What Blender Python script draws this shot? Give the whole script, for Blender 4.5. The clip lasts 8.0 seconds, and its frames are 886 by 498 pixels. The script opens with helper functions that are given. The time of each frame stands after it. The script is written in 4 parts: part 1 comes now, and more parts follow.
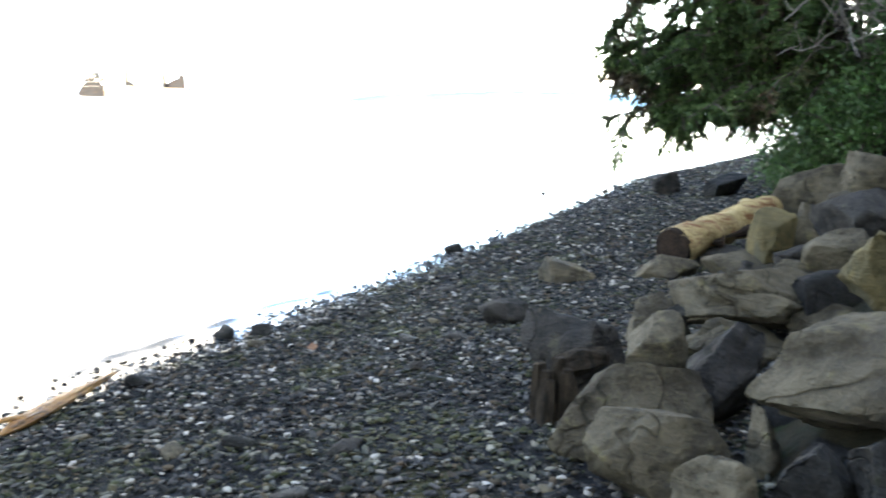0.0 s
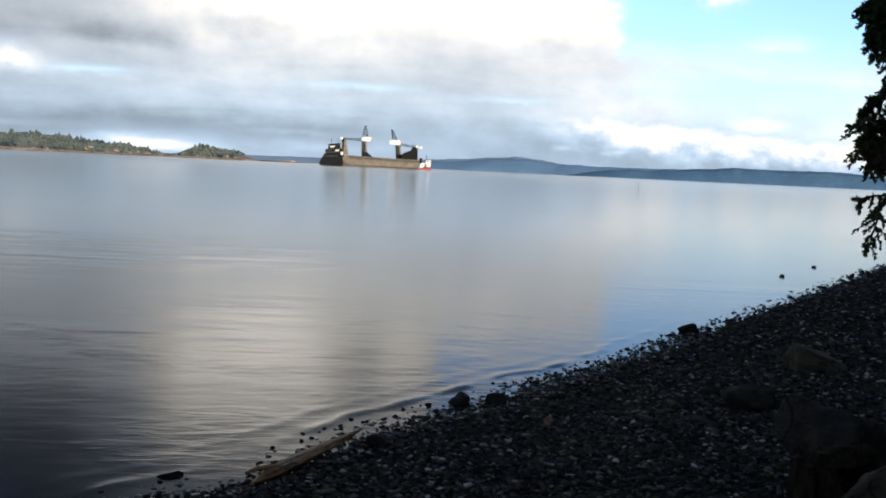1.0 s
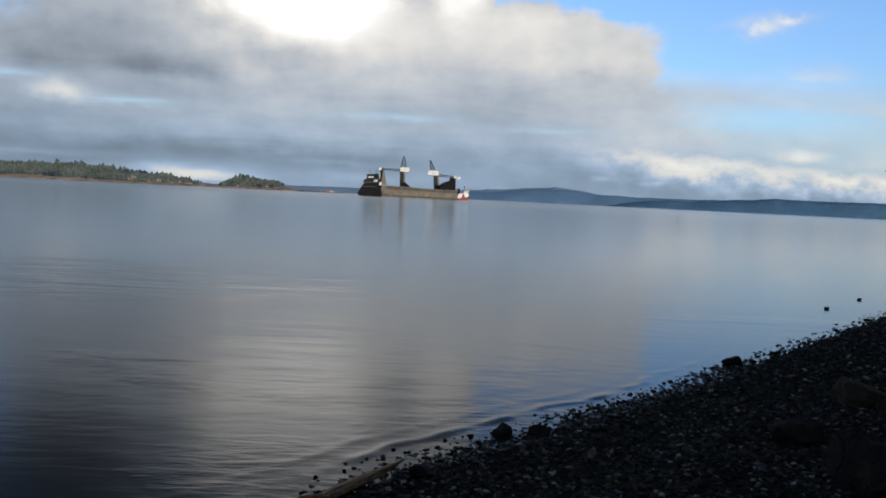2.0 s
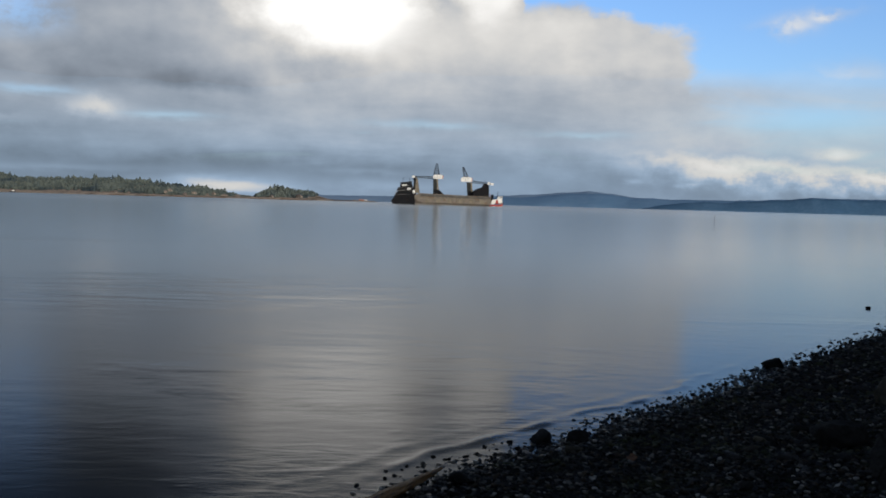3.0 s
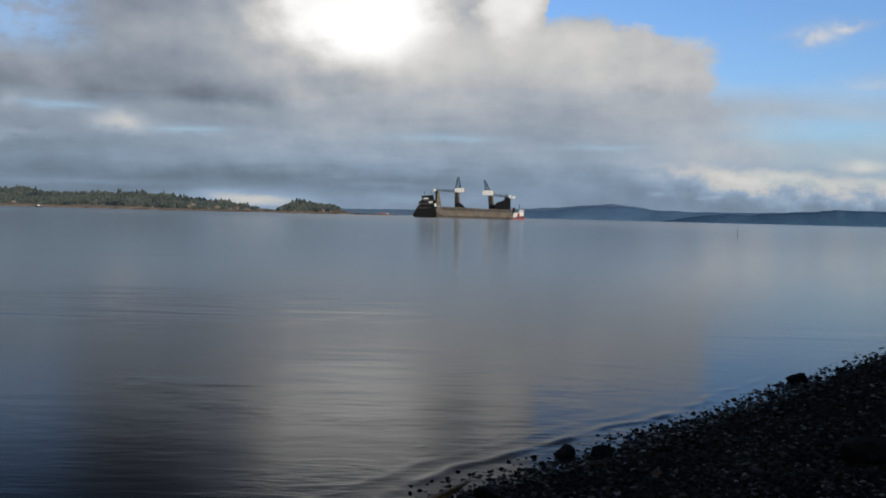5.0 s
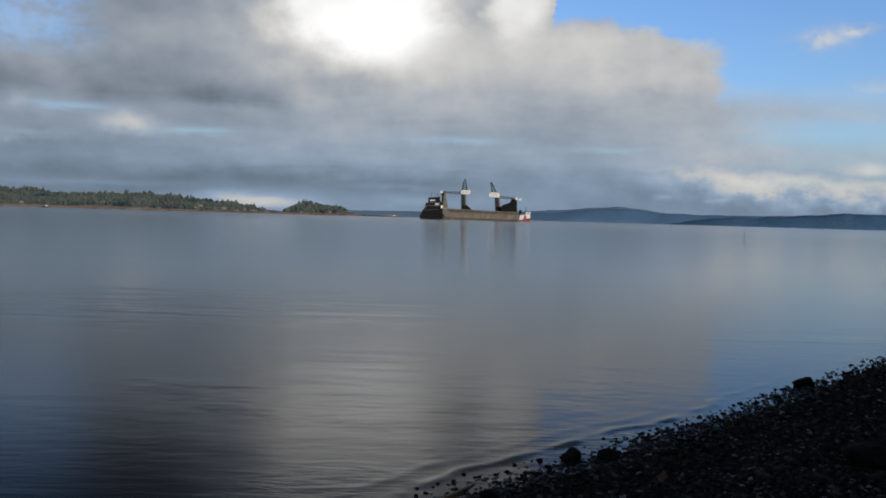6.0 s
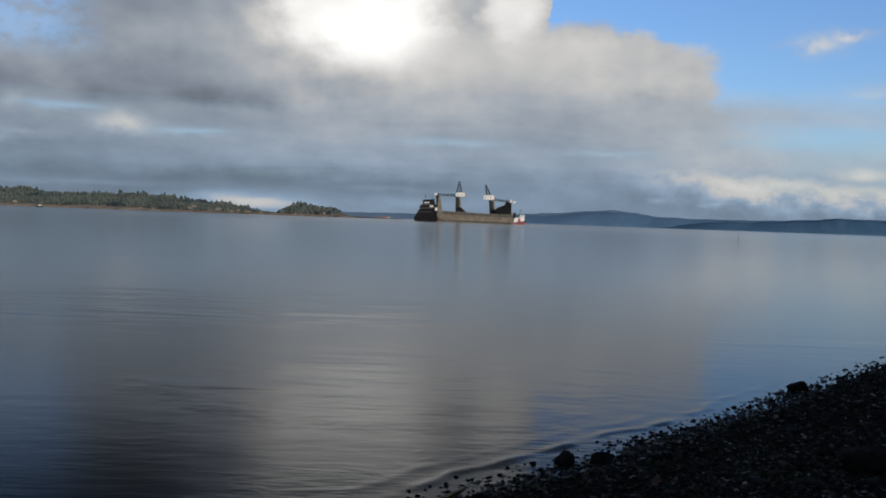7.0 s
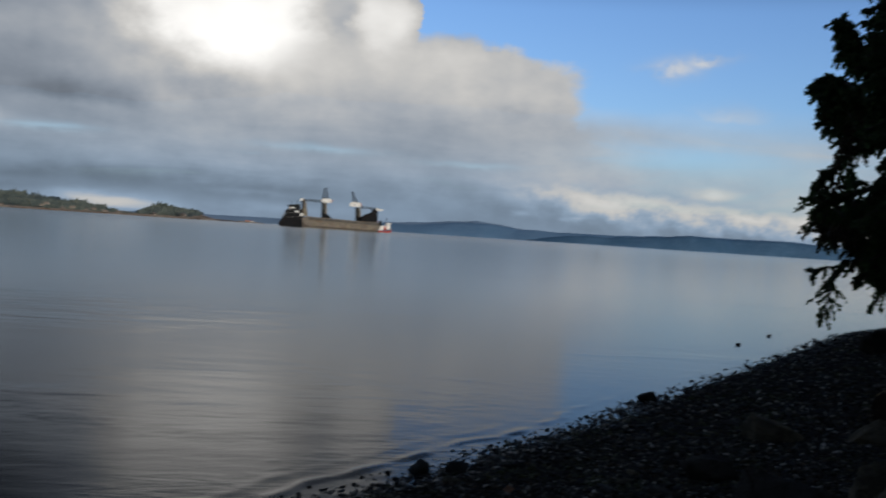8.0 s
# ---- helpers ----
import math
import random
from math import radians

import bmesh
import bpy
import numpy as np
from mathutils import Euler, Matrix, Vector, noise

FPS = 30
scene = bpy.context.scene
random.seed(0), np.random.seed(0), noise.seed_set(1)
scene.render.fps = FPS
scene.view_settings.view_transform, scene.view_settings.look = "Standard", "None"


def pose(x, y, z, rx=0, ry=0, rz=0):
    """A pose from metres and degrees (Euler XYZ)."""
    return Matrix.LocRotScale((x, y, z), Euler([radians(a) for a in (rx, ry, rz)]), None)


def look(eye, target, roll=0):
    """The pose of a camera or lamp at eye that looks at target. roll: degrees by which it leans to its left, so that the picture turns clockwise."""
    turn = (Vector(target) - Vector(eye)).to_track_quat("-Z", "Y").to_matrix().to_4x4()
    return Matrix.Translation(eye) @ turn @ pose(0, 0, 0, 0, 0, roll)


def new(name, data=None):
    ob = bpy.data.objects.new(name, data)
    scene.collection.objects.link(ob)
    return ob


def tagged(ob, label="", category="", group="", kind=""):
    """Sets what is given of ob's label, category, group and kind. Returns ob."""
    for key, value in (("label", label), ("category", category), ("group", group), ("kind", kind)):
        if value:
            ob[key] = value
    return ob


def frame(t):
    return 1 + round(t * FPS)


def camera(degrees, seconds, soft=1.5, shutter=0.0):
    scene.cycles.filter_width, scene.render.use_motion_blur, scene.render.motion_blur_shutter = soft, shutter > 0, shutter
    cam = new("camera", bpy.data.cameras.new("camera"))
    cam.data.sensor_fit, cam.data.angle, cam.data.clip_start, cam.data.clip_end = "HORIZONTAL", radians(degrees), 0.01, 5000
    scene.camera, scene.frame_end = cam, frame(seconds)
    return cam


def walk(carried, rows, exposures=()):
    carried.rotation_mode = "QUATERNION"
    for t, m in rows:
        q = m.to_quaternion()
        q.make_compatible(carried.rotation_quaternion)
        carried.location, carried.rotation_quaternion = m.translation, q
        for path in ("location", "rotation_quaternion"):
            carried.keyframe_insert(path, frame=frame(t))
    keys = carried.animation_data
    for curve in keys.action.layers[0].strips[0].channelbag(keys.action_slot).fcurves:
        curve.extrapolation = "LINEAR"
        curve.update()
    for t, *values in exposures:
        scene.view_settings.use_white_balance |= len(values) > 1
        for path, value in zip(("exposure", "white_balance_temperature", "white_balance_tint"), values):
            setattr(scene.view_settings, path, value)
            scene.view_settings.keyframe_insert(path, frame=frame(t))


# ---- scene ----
cam = camera(48.0, 8.0, 1.8, 0.25)
EXPOSURES = [(0, 4.85, 7900, 10), (0.25, 3.75, 7800, 10), (0.5, 2.38, 7200, 10), (0.75, 1.62, 7000, 10), (1, 1.07, 6850, 10), (1.25, 0.6, 6600, 10), (1.5, 0.4, 6500, 10), (2, 0.36, 6400, 10), (3.5, 0.12, 6400, 10), (4.5, 0.03, 6350, 10), (6, -0.03, 6300, 10), (8, -0.04, 6400, 10)]
PATH = [
    (0, (-0.261, 1.046, 1.922), (-0.351, 3.022, 1.632), 1.40),
    (0.1, (-0.280, 1.048, 1.920), (-0.435, 3.020, 1.626), 1.58),
    (0.2, (-0.300, 1.050, 1.918), (-0.513, 3.017, 1.623), 1.76),
    (0.3, (-0.319, 1.053, 1.916), (-0.585, 3.015, 1.634), 1.94),
    (0.4, (-0.339, 1.055, 1.914), (-0.634, 3.017, 1.667), 2.12),
    (0.5, (-0.358, 1.057, 1.912), (-0.704, 3.012, 1.675), 2.30),
    (0.7, (-0.383, 1.043, 1.914), (-0.825, 2.983, 1.719), 2.46),
    (1, (-0.420, 1.021, 1.916), (-0.951, 2.943, 1.756), 2.70),
    (1.5, (-0.444, 1.028, 1.917), (-1.022, 2.938, 1.785), 2.20),
    (2, (-0.459, 1.004, 1.915), (-1.066, 2.907, 1.812), 2.80),
    (2.2, (-0.446, 1.018, 1.907), (-1.077, 2.913, 1.799), 2.50),
    (3.5, (-0.460, 0.933, 1.932), (-1.147, 2.809, 1.851), 1.30),
    (4, (-0.448, 0.920, 1.938), (-1.155, 2.790, 1.864), 1.00),
    (4.5, (-0.452, 0.912, 1.940), (-1.161, 2.781, 1.870), 1.20),
    (6, (-0.448, 0.880, 1.955), (-1.175, 2.742, 1.892), 1.60),
    (6.5, (-0.459, 0.885, 1.950), (-1.187, 2.748, 1.888), 1.50),
    (7, (-0.467, 0.936, 1.942), (-1.183, 2.802, 1.884), 2.00),
    (7.5, (-0.458, 0.926, 1.947), (-1.143, 2.804, 1.894), 2.40),
    (7.6, (-0.456, 0.941, 1.945), (-1.135, 2.821, 1.895), 2.66),
    (7.7, (-0.454, 0.955, 1.944), (-1.095, 2.849, 1.894), 2.92),
    (7.8, (-0.452, 0.970, 1.942), (-1.045, 2.879, 1.896), 3.18),
    (7.9, (-0.450, 0.984, 1.941), (-0.979, 2.913, 1.899), 3.44),
    (8, (-0.448, 0.999, 1.939), (-0.907, 2.945, 1.910), 3.70),
]
walk(cam, [(t, look(eye, target, roll)) for t, eye, target, roll in PATH], EXPOSURES)

# ---- sky and sun ----
SUN_AZ, SUN_EL = 128.0, 15.0          # degrees clockwise from +y, and above the horizon
world = bpy.data.worlds.new("sky")
scene.world = world
world.use_nodes = True


class Nodes:
    """Short forms for wiring a node tree."""

    def __init__(self, tree):
        self.tree = tree

    def add(self, kind):
        return self.tree.nodes.new(kind)

    def put(self, socket, value):
        if isinstance(value, bpy.types.NodeSocket):
            self.tree.links.new(value, socket)
        else:
            socket.default_value = value

    def math(self, op, a, b=0.0, c=0.0, clamp=False):
        n = self.add("ShaderNodeMath")
        n.operation, n.use_clamp = op, clamp
        for s, v in zip(n.inputs, (a, b, c)):
            self.put(s, v)
        return n.outputs[0]

    def ramp(self, value, a, b, c=0.0, d=1.0):
        n = self.add("ShaderNodeMapRange")
        n.interpolation_type = "SMOOTHSTEP"
        for s, v in zip(n.inputs, (value, a, b, c, d)):
            self.put(s, v)
        return n.outputs[0]

    def mix(self, fac, a, b, blend="MIX"):
        n = self.add("ShaderNodeMix")
        n.data_type, n.blend_type = "RGBA", blend
        self.put(n.inputs[0], fac)
        for s, v in ((n.inputs[6], a), (n.inputs[7], b)):
            self.put(s, (*v, 1) if isinstance(v, tuple) and len(v) == 3 else v)
        return n.outputs[2]

    def noise(self, vector, scale, detail=4.0, rough=0.55, distortion=0.0):
        n = self.add("ShaderNodeTexNoise")
        self.put(n.inputs["Vector"], vector)
        for k, v in (("Scale", scale), ("Detail", detail), ("Roughness", rough), ("Distortion", distortion)):
            self.put(n.inputs[k], v)
        return n.outputs["Fac"]

    def stretch(self, vector, x, y, z):
        n = self.add("ShaderNodeMapping")
        self.put(n.inputs[0], vector)
        n.inputs["Scale"].default_value = (x, y, z)
        return n.outputs[0]


def build_sky():
    w = Nodes(world.node_tree)
    w.tree.nodes.clear()
    way = w.add("ShaderNodeTexCoord").outputs["Generated"]
    split = w.add("ShaderNodeSeparateXYZ")
    w.put(split.inputs[0], way)
    az = w.math("MULTIPLY", w.math("ARCTAN2", split.outputs[0], split.outputs[1]), 57.2958)
    el = w.math("MULTIPLY", w.math("ARCSINE", split.outputs[2]), 57.2958)
    flat = w.add("ShaderNodeCombineXYZ")
    w.put(flat.inputs[0], az), w.put(flat.inputs[1], el)
    flat = flat.outputs[0]
    billow = w.math("SUBTRACT", w.noise(w.stretch(flat, .19, .28, 1), 1.0, 7, .52), 0.5)
    streak = w.math("SUBTRACT", w.noise(w.stretch(flat, .085, .50, 1), 1.0, 6, .58, .5), 0.5)
    broad = w.math("SUBTRACT", w.noise(w.stretch(flat, .075, .16, 1), 1.0, 3, .5), 0.5)
    fine = w.math("SUBTRACT", w.noise(w.stretch(flat, .55, .75, 1), 1.0, 6, .58), 0.5)
    # relief of the heaped cloud: its thickness against the thickness a little higher up, where the light comes from
    raised = w.add("ShaderNodeVectorMath")
    raised.operation = "ADD"
    w.put(raised.inputs[0], flat)
    raised.inputs[1].default_value = (.5, 1.1, 0)
    heap = w.noise(w.stretch(flat, .16, .24, 1), 1.0, 6, .46)
    relief = w.math("SUBTRACT", heap, w.noise(w.stretch(raised.outputs[0], .16, .24, 1), 1.0, 6, .46))
    aw = w.math("MULTIPLY_ADD", billow, 4.0, w.math("MULTIPLY_ADD", fine, 1.6, az))
    ew = w.math("MULTIPLY_ADD", billow, 1.2, w.math("MULTIPLY_ADD", fine, 1.5, el))
    es = w.math("MULTIPLY_ADD", streak, 1.1, w.math("MULTIPLY_ADD", fine, .45, el))

    def blob(a, e, ra, re, up=None):
        x = w.math("DIVIDE", w.math("SUBTRACT", aw, a), ra)
        y = w.math("DIVIDE", w.math("SUBTRACT", ew if up is None else up, e), re)
        r2 = w.math("ADD", w.math("MULTIPLY", x, x), w.math("MULTIPLY", y, y))
        return w.math("EXPONENT", w.math("MULTIPLY", r2, -1.0))

    def both(*values):
        out = values[0]
        for v in values[1:]:
            out = w.math("MULTIPLY", out, v)
        return out

    # the heaped bank: a stepped top towards the clear blue, a steep right side and a ragged flat base
    top = w.math("ADD", w.ramp(aw, -17.0, -15.2, 24.0, 11.2), w.ramp(aw, -13.5, -6.0, 0.0, -1.3))
    bank = both(w.ramp(w.math("SUBTRACT", top, ew), -.35, .45), w.ramp(aw, -5.0, -6.3))
    base = w.math("MULTIPLY_ADD", billow, 1.3, w.math("MULTIPLY_ADD", streak, .3, w.ramp(az, -30, -22, 5.85, 6.9)))
    above_base = w.ramp(w.math("SUBTRACT", el, base), -.30, .45)
    # thinner layers below it, torn open in places, and a closed grey band on the horizon
    layer = both(w.math("MAXIMUM", w.ramp(es, 8.0, 6.0), w.ramp(aw, -5.0, -6.5)), w.ramp(w.math("MULTIPLY_ADD", streak, .8, w.math("MULTIPLY", w.ramp(az, -9, 0), -.20)), -.34, -.06, .45, .97))
    layer = both(layer, w.math("SUBTRACT", 1.0, w.math("ADD", w.math("MULTIPLY", blob(1.0, 5.1, 5.0, .9, es), .85), w.math("MULTIPLY", blob(4.5, 7.0, 6.0, .8, es), .5), clamp=True)))
    for a, e, ra, re in ((-35.0, 4.45, 1.9, .22), (-42.0, 5.40, 2.0, .22), (-20.5, 4.4, 3.0, .22), (-12.0, 4.0, 2.5, .2)):
        layer = both(layer, w.math("SUBTRACT", 1.0, w.math("MULTIPLY", blob(a, e, ra, re, es), .30)))
    band = w.ramp(es, 3.0, 1.9, 0.0, .95)
    low = w.math("MAXIMUM", layer, band)
    wisp = both(w.math("ADD", w.math("ADD", blob(-.9, 10.0, 1.3, .45), blob(1.0, 10.5, 1.1, .30)), w.math("MULTIPLY", blob(2.4, 7.4, 2.2, .5), .55)), w.ramp(fine, -.24, .04, .35, .95))
    cover = w.math("MAXIMUM", both(bank, above_base), w.math("MAXIMUM", both(low, w.math("MAXIMUM", bank, w.ramp(es, 9.5, 7.5))), w.math("MULTIPLY", wisp, .8, clamp=True)))
    torn = both(w.ramp(ew, 7.6, 9.2), w.ramp(aw, -39.5, -43.5), w.ramp(fine, .14, -.10, .15, .48))
    cover = both(cover, w.math("SUBTRACT", 1.0, torn))
    overhead = both(w.ramp(el, 15, 19), w.ramp(billow, -.20, .0, .45, 1.0), w.ramp(aw, -43, -37, .15, 1.0), w.ramp(aw, -9, -14, .10, 1.0))
    # unseen cloud to the sides and behind, added to make the skylight less blue
    back = both(w.math("MAXIMUM", w.ramp(az, 18, 44), w.ramp(az, -64, -94)), w.ramp(billow, -.12, .06))
    cover = w.math("MAXIMUM", both(cover, w.ramp(el, 22, 15)), w.math("MAXIMUM", overhead, back))
    # how brightly the cloud is lit through
    heaped = w.math("MULTIPLY_ADD", relief, .52, w.math("MULTIPLY_ADD", billow, .10, w.math("MULTIPLY_ADD", broad, .10, .425)))
    heaped = w.math("MULTIPLY_ADD", both(w.ramp(w.math("SUBTRACT", el, base), 4.4, .7), w.ramp(aw, -23, -34)), -.14, heaped)
    heaped = w.math("MULTIPLY_ADD", both(w.ramp(el, 9.5, 6.6), w.ramp(aw, -24, -18), w.ramp(aw, -8, -11)), -.07, heaped)
    under = w.math("MULTIPLY_ADD", streak, .19, w.math("MULTIPLY_ADD", fine, .09, w.math("MULTIPLY_ADD", relief, .24, w.ramp(es, 1.6, 4.2, .285, .375))))
    lit = w.math("ADD", both(heaped, above_base), both(under, w.math("SUBTRACT", 1.0, above_base)))
    for amount, a, e, ra, re in ((.22, -24.0, 10.3, 7.5, 3.2), (.10, -9.5, 8.6, 3.6, 1.5), (.13, -12.5, 10.0, 3.0, 1.0), (-.16, -20.2, 11.6, 1.1, 1.4), (.06, -16, 8.6, 6, 1.5), (.27, -38.8, 4.75, 1.7, .6), (.10, -44.6, 5.5, .9, .5), (.10, -44.0, 3.9, 1.8, .3)):
        lit = w.math("MULTIPLY_ADD", blob(a, e, ra, re), amount, lit)
    for amount, a, e, ra, re in ((-.05, -30, 1.9, 16, .5), (.06, -41, 1.45, 5, .18), (.32, -32.6, .75, 3.4, .40), (.06, -23, 1.0, 3, .3), (.05, -24.0, 1.75, 3.0, .15), (.20, 1.9, 3.2, 1.1, .30), (.10, -8.6, 1.5, .5, .14), (.10, -5.6, 1.3, .8, .12), (.05, -12, 3.2, 7, .6), (.14, 8, 2.4, 6, .8)):
        lit = w.math("MULTIPLY_ADD", blob(a, e, ra, re, es), amount, lit)
    rim = w.math("SUBTRACT", w.math("MULTIPLY_ADD", fine, 1.7, w.math("MULTIPLY_ADD", billow, 1.2, el)), w.ramp(az, -10, 6, 2.75, 1.75))
    sunny = both(w.ramp(rim, .8, .15), w.ramp(rim, -1.6, -.2), w.ramp(az, -12, -4), w.ramp(az, 26, 14), w.ramp(fine, -.16, .10, .55, 1.0))
    lit = w.math("MULTIPLY_ADD", sunny, .25, w.math("MULTIPLY_ADD", both(w.ramp(az, -14, -4), w.ramp(el, 1.2, 3.0)), .075, lit))
    hole = w.math("MAXIMUM", w.ramp(blob(-26.3, 12.7, 5.4, 4.1), .12, .66), both(w.ramp(blob(-17.5, 12.4, 1.9, 2.6), .12, .85, 0.0, .62), w.ramp(el, 14.0, 12.4)))
    hole = both(hole, w.ramp(el, 19.0, 12.5))
    lit = w.math("MULTIPLY_ADD", hole, .48, w.math("MULTIPLY_ADD", wisp, .16, lit))
    lit = w.math("MULTIPLY", lit, w.ramp(aw, -29, -38, 1.0, .84))
    lit = w.math("MULTIPLY", lit, w.ramp(el, 11.5, w.math("MULTIPLY_ADD", both(w.ramp(aw, -36, -29), w.ramp(aw, -14, -19)), 10.0, 16.0), 1.0, .40))
    lit = w.math("MAXIMUM", lit, w.ramp(el, 13.5, 21, .16, .07))
    lit = w.math("MULTIPLY", lit, w.math("SUBTRACT", 1.0, both(w.ramp(el, 9.5, 14.0), w.ramp(aw, -29, -39, 0.0, .72))))
    tint = w.mix(w.ramp(lit, .22, .62), (.83, .955, 1.13), (1.02, .995, .95))
    tint = w.mix(w.math("MULTIPLY", w.ramp(el, 6.5, 1.0), w.ramp(lit, .56, .38)), tint, (.66, .88, 1.17))
    grey = w.add("ShaderNodeCombineColor")
    for k in range(3):
        w.put(grey.inputs[k], lit)
    cloud = w.mix(1.0, grey.outputs[0], tint, "MULTIPLY")
    clear = w.add("ShaderNodeTexSky")
    clear.sky_type, clear.sun_disc = "NISHITA", False
    clear.sun_elevation, clear.sun_rotation, clear.altitude = radians(SUN_EL), radians(SUN_AZ), 10.0
    blue = w.mix(1.0, clear.outputs[0], (SKY * .84, SKY * 1.12, SKY * 1.66), "MULTIPLY")
    blue = w.mix(w.ramp(el, 12.8, 16.6, 0.0, .90), blue, (.026, .056, .125))
    glow = w.add("ShaderNodeBackground")
    w.put(glow.inputs[0], w.mix(cover, blue, cloud))
    w.put(glow.inputs[1], 1.0)
    w.put(w.add("ShaderNodeOutputWorld").inputs[0], glow.outputs[0])


SKY = 0.10
build_sky()
sun = new("sun", bpy.data.lights.new("sun", "SUN"))
sun.data.energy, sun.data.angle, sun.data.color = 3.0, radians(0.6), (1.0, .9, .76)
_a, _e = radians(SUN_AZ), radians(SUN_EL)
sun.matrix_world = look((math.sin(_a) * math.cos(_e) * 50, math.cos(_a) * math.cos(_e) * 50, math.sin(_e) * 50), (0, 0, 0))


# ---- materials ----
def material(name, dark, light, scale=6.0, rough=0.8, bump=0.3, bump_scale=40.0, spec=0.3, vary=0.0, third=None, third_scale=2.0, stretch=(1, 1, 1), bump_dist=0.035, island=False):
    """A rough natural or painted surface: two colours mixed by noise at two scales, stains of a third, relief, and a shift from thing to thing."""
    m = bpy.data.materials.new(name)
    m.use_nodes = True
    n = Nodes(m.node_tree)
    b = n.tree.nodes["Principled BSDF"]
    place = n.stretch(n.add("ShaderNodeTexCoord").outputs["Object"], *stretch)
    big, small = n.noise(place, scale, 5, .6), n.noise(place, scale * 7, 4, .65)
    f = n.math("MULTIPLY_ADD", small, .5, n.math("MULTIPLY", big, .6))
    col = n.mix(n.ramp(f, .38, .72), dark, light)
    if third:
        col = n.mix(n.ramp(n.noise(place, third_scale, 5, .65), .52, .66), col, third)
    if vary:
        r = n.add("ShaderNodeNewGeometry").outputs["Random Per Island"] if island else n.add("ShaderNodeObjectInfo").outputs["Random"]
        col = n.mix(1.0, col, n.mix(r, (1 - vary,) * 3, (1 + vary,) * 3), "MULTIPLY")
    n.put(b.inputs["Base Color"], col)
    n.put(b.inputs["Roughness"], n.math("MULTIPLY_ADD", small, .25, rough - .12))
    b.inputs["Specular IOR Level"].default_value = spec
    if bump:
        bp = n.add("ShaderNodeBump")
        n.put(bp.inputs["Strength"], bump)
        n.put(bp.inputs["Distance"], bump_dist)
        n.put(bp.inputs["Height"], n.math("ADD", n.noise(place, bump_scale, 6, .65), n.math("MULTIPLY", n.noise(place, bump_scale * .2, 3, .5), 2.0)))
        n.put(b.inputs["Normal"], bp.outputs[0])
    return m


def rock_material(name, dark, light, stain, lichen, vary=.2, rough=.85):
    """Weathered stone: mottled colour, stains, pale lichen, dirty cracks and relief at three sizes, different on every stone."""
    m = bpy.data.materials.new(name)
    m.use_nodes = True
    n = Nodes(m.node_tree)
    b = n.tree.nodes["Principled BSDF"]
    chance = n.add("ShaderNodeObjectInfo").outputs["Random"]
    moved = n.add("ShaderNodeVectorMath")
    moved.operation = "ADD"
    n.put(moved.inputs[0], n.add("ShaderNodeTexCoord").outputs["Object"])
    shift = n.add("ShaderNodeCombineXYZ")
    n.put(shift.inputs[0], n.math("MULTIPLY", chance, 41.0)), n.put(shift.inputs[1], n.math("MULTIPLY", chance, 17.0))
    n.put(moved.inputs[1], shift.outputs[0])
    place = moved.outputs[0]
    big, mid, grain = n.noise(place, 2.3, 6, .62), n.noise(place, 11, 5, .62), n.noise(place, 60, 4, .65)
    beds = n.noise(n.stretch(place, 1.2, 1.2, 7.0), 1.0, 5, .6, .6)
    f = n.math("ADD", n.math("MULTIPLY", big, .45), n.math("ADD", n.math("MULTIPLY", mid, .3), n.math("ADD", n.math("MULTIPLY", grain, .2), n.math("MULTIPLY", beds, .2))))
    col = n.mix(n.ramp(f, .44, .72), dark, light)
    col = n.mix(n.math("MULTIPLY", n.ramp(n.noise(place, 1.7, 5, .65), .50, .66), .8), col, stain)
    col = n.mix(n.math("MULTIPLY", n.ramp(n.noise(place, 5.5, 6, .7), .58, .68), .6), col, lichen)
    split = n.math("ABSOLUTE", n.math("SUBTRACT", n.noise(place, .9, 4, .5, .3), .5))
    crack = n.ramp(split, .0, .007)
    col = n.mix(crack, n.mix(1.0, col, (.6, .59, .57), "MULTIPLY"), col)
    col = n.mix(1.0, col, n.mix(chance, (1 - vary,) * 3, (1 + vary,) * 3), "MULTIPLY")
    n.put(b.inputs["Base Color"], col)
    n.put(b.inputs["Roughness"], n.math("MULTIPLY_ADD", mid, .25, rough - .12))
    b.inputs["Specular IOR Level"].default_value = .08
    h = n.math("MULTIPLY_ADD", big, 2.2, n.math("MULTIPLY_ADD", mid, .9, n.math("MULTIPLY_ADD", grain, .25, n.math("MULTIPLY_ADD", beds, 1.2, n.math("MULTIPLY", crack, .35)))))
    bp = n.add("ShaderNodeBump")
    n.put(bp.inputs["Strength"], .9), n.put(bp.inputs["Distance"], .045)
    n.put(bp.inputs["Height"], h)
    n.put(b.inputs["Normal"], bp.outputs[0])
    return m


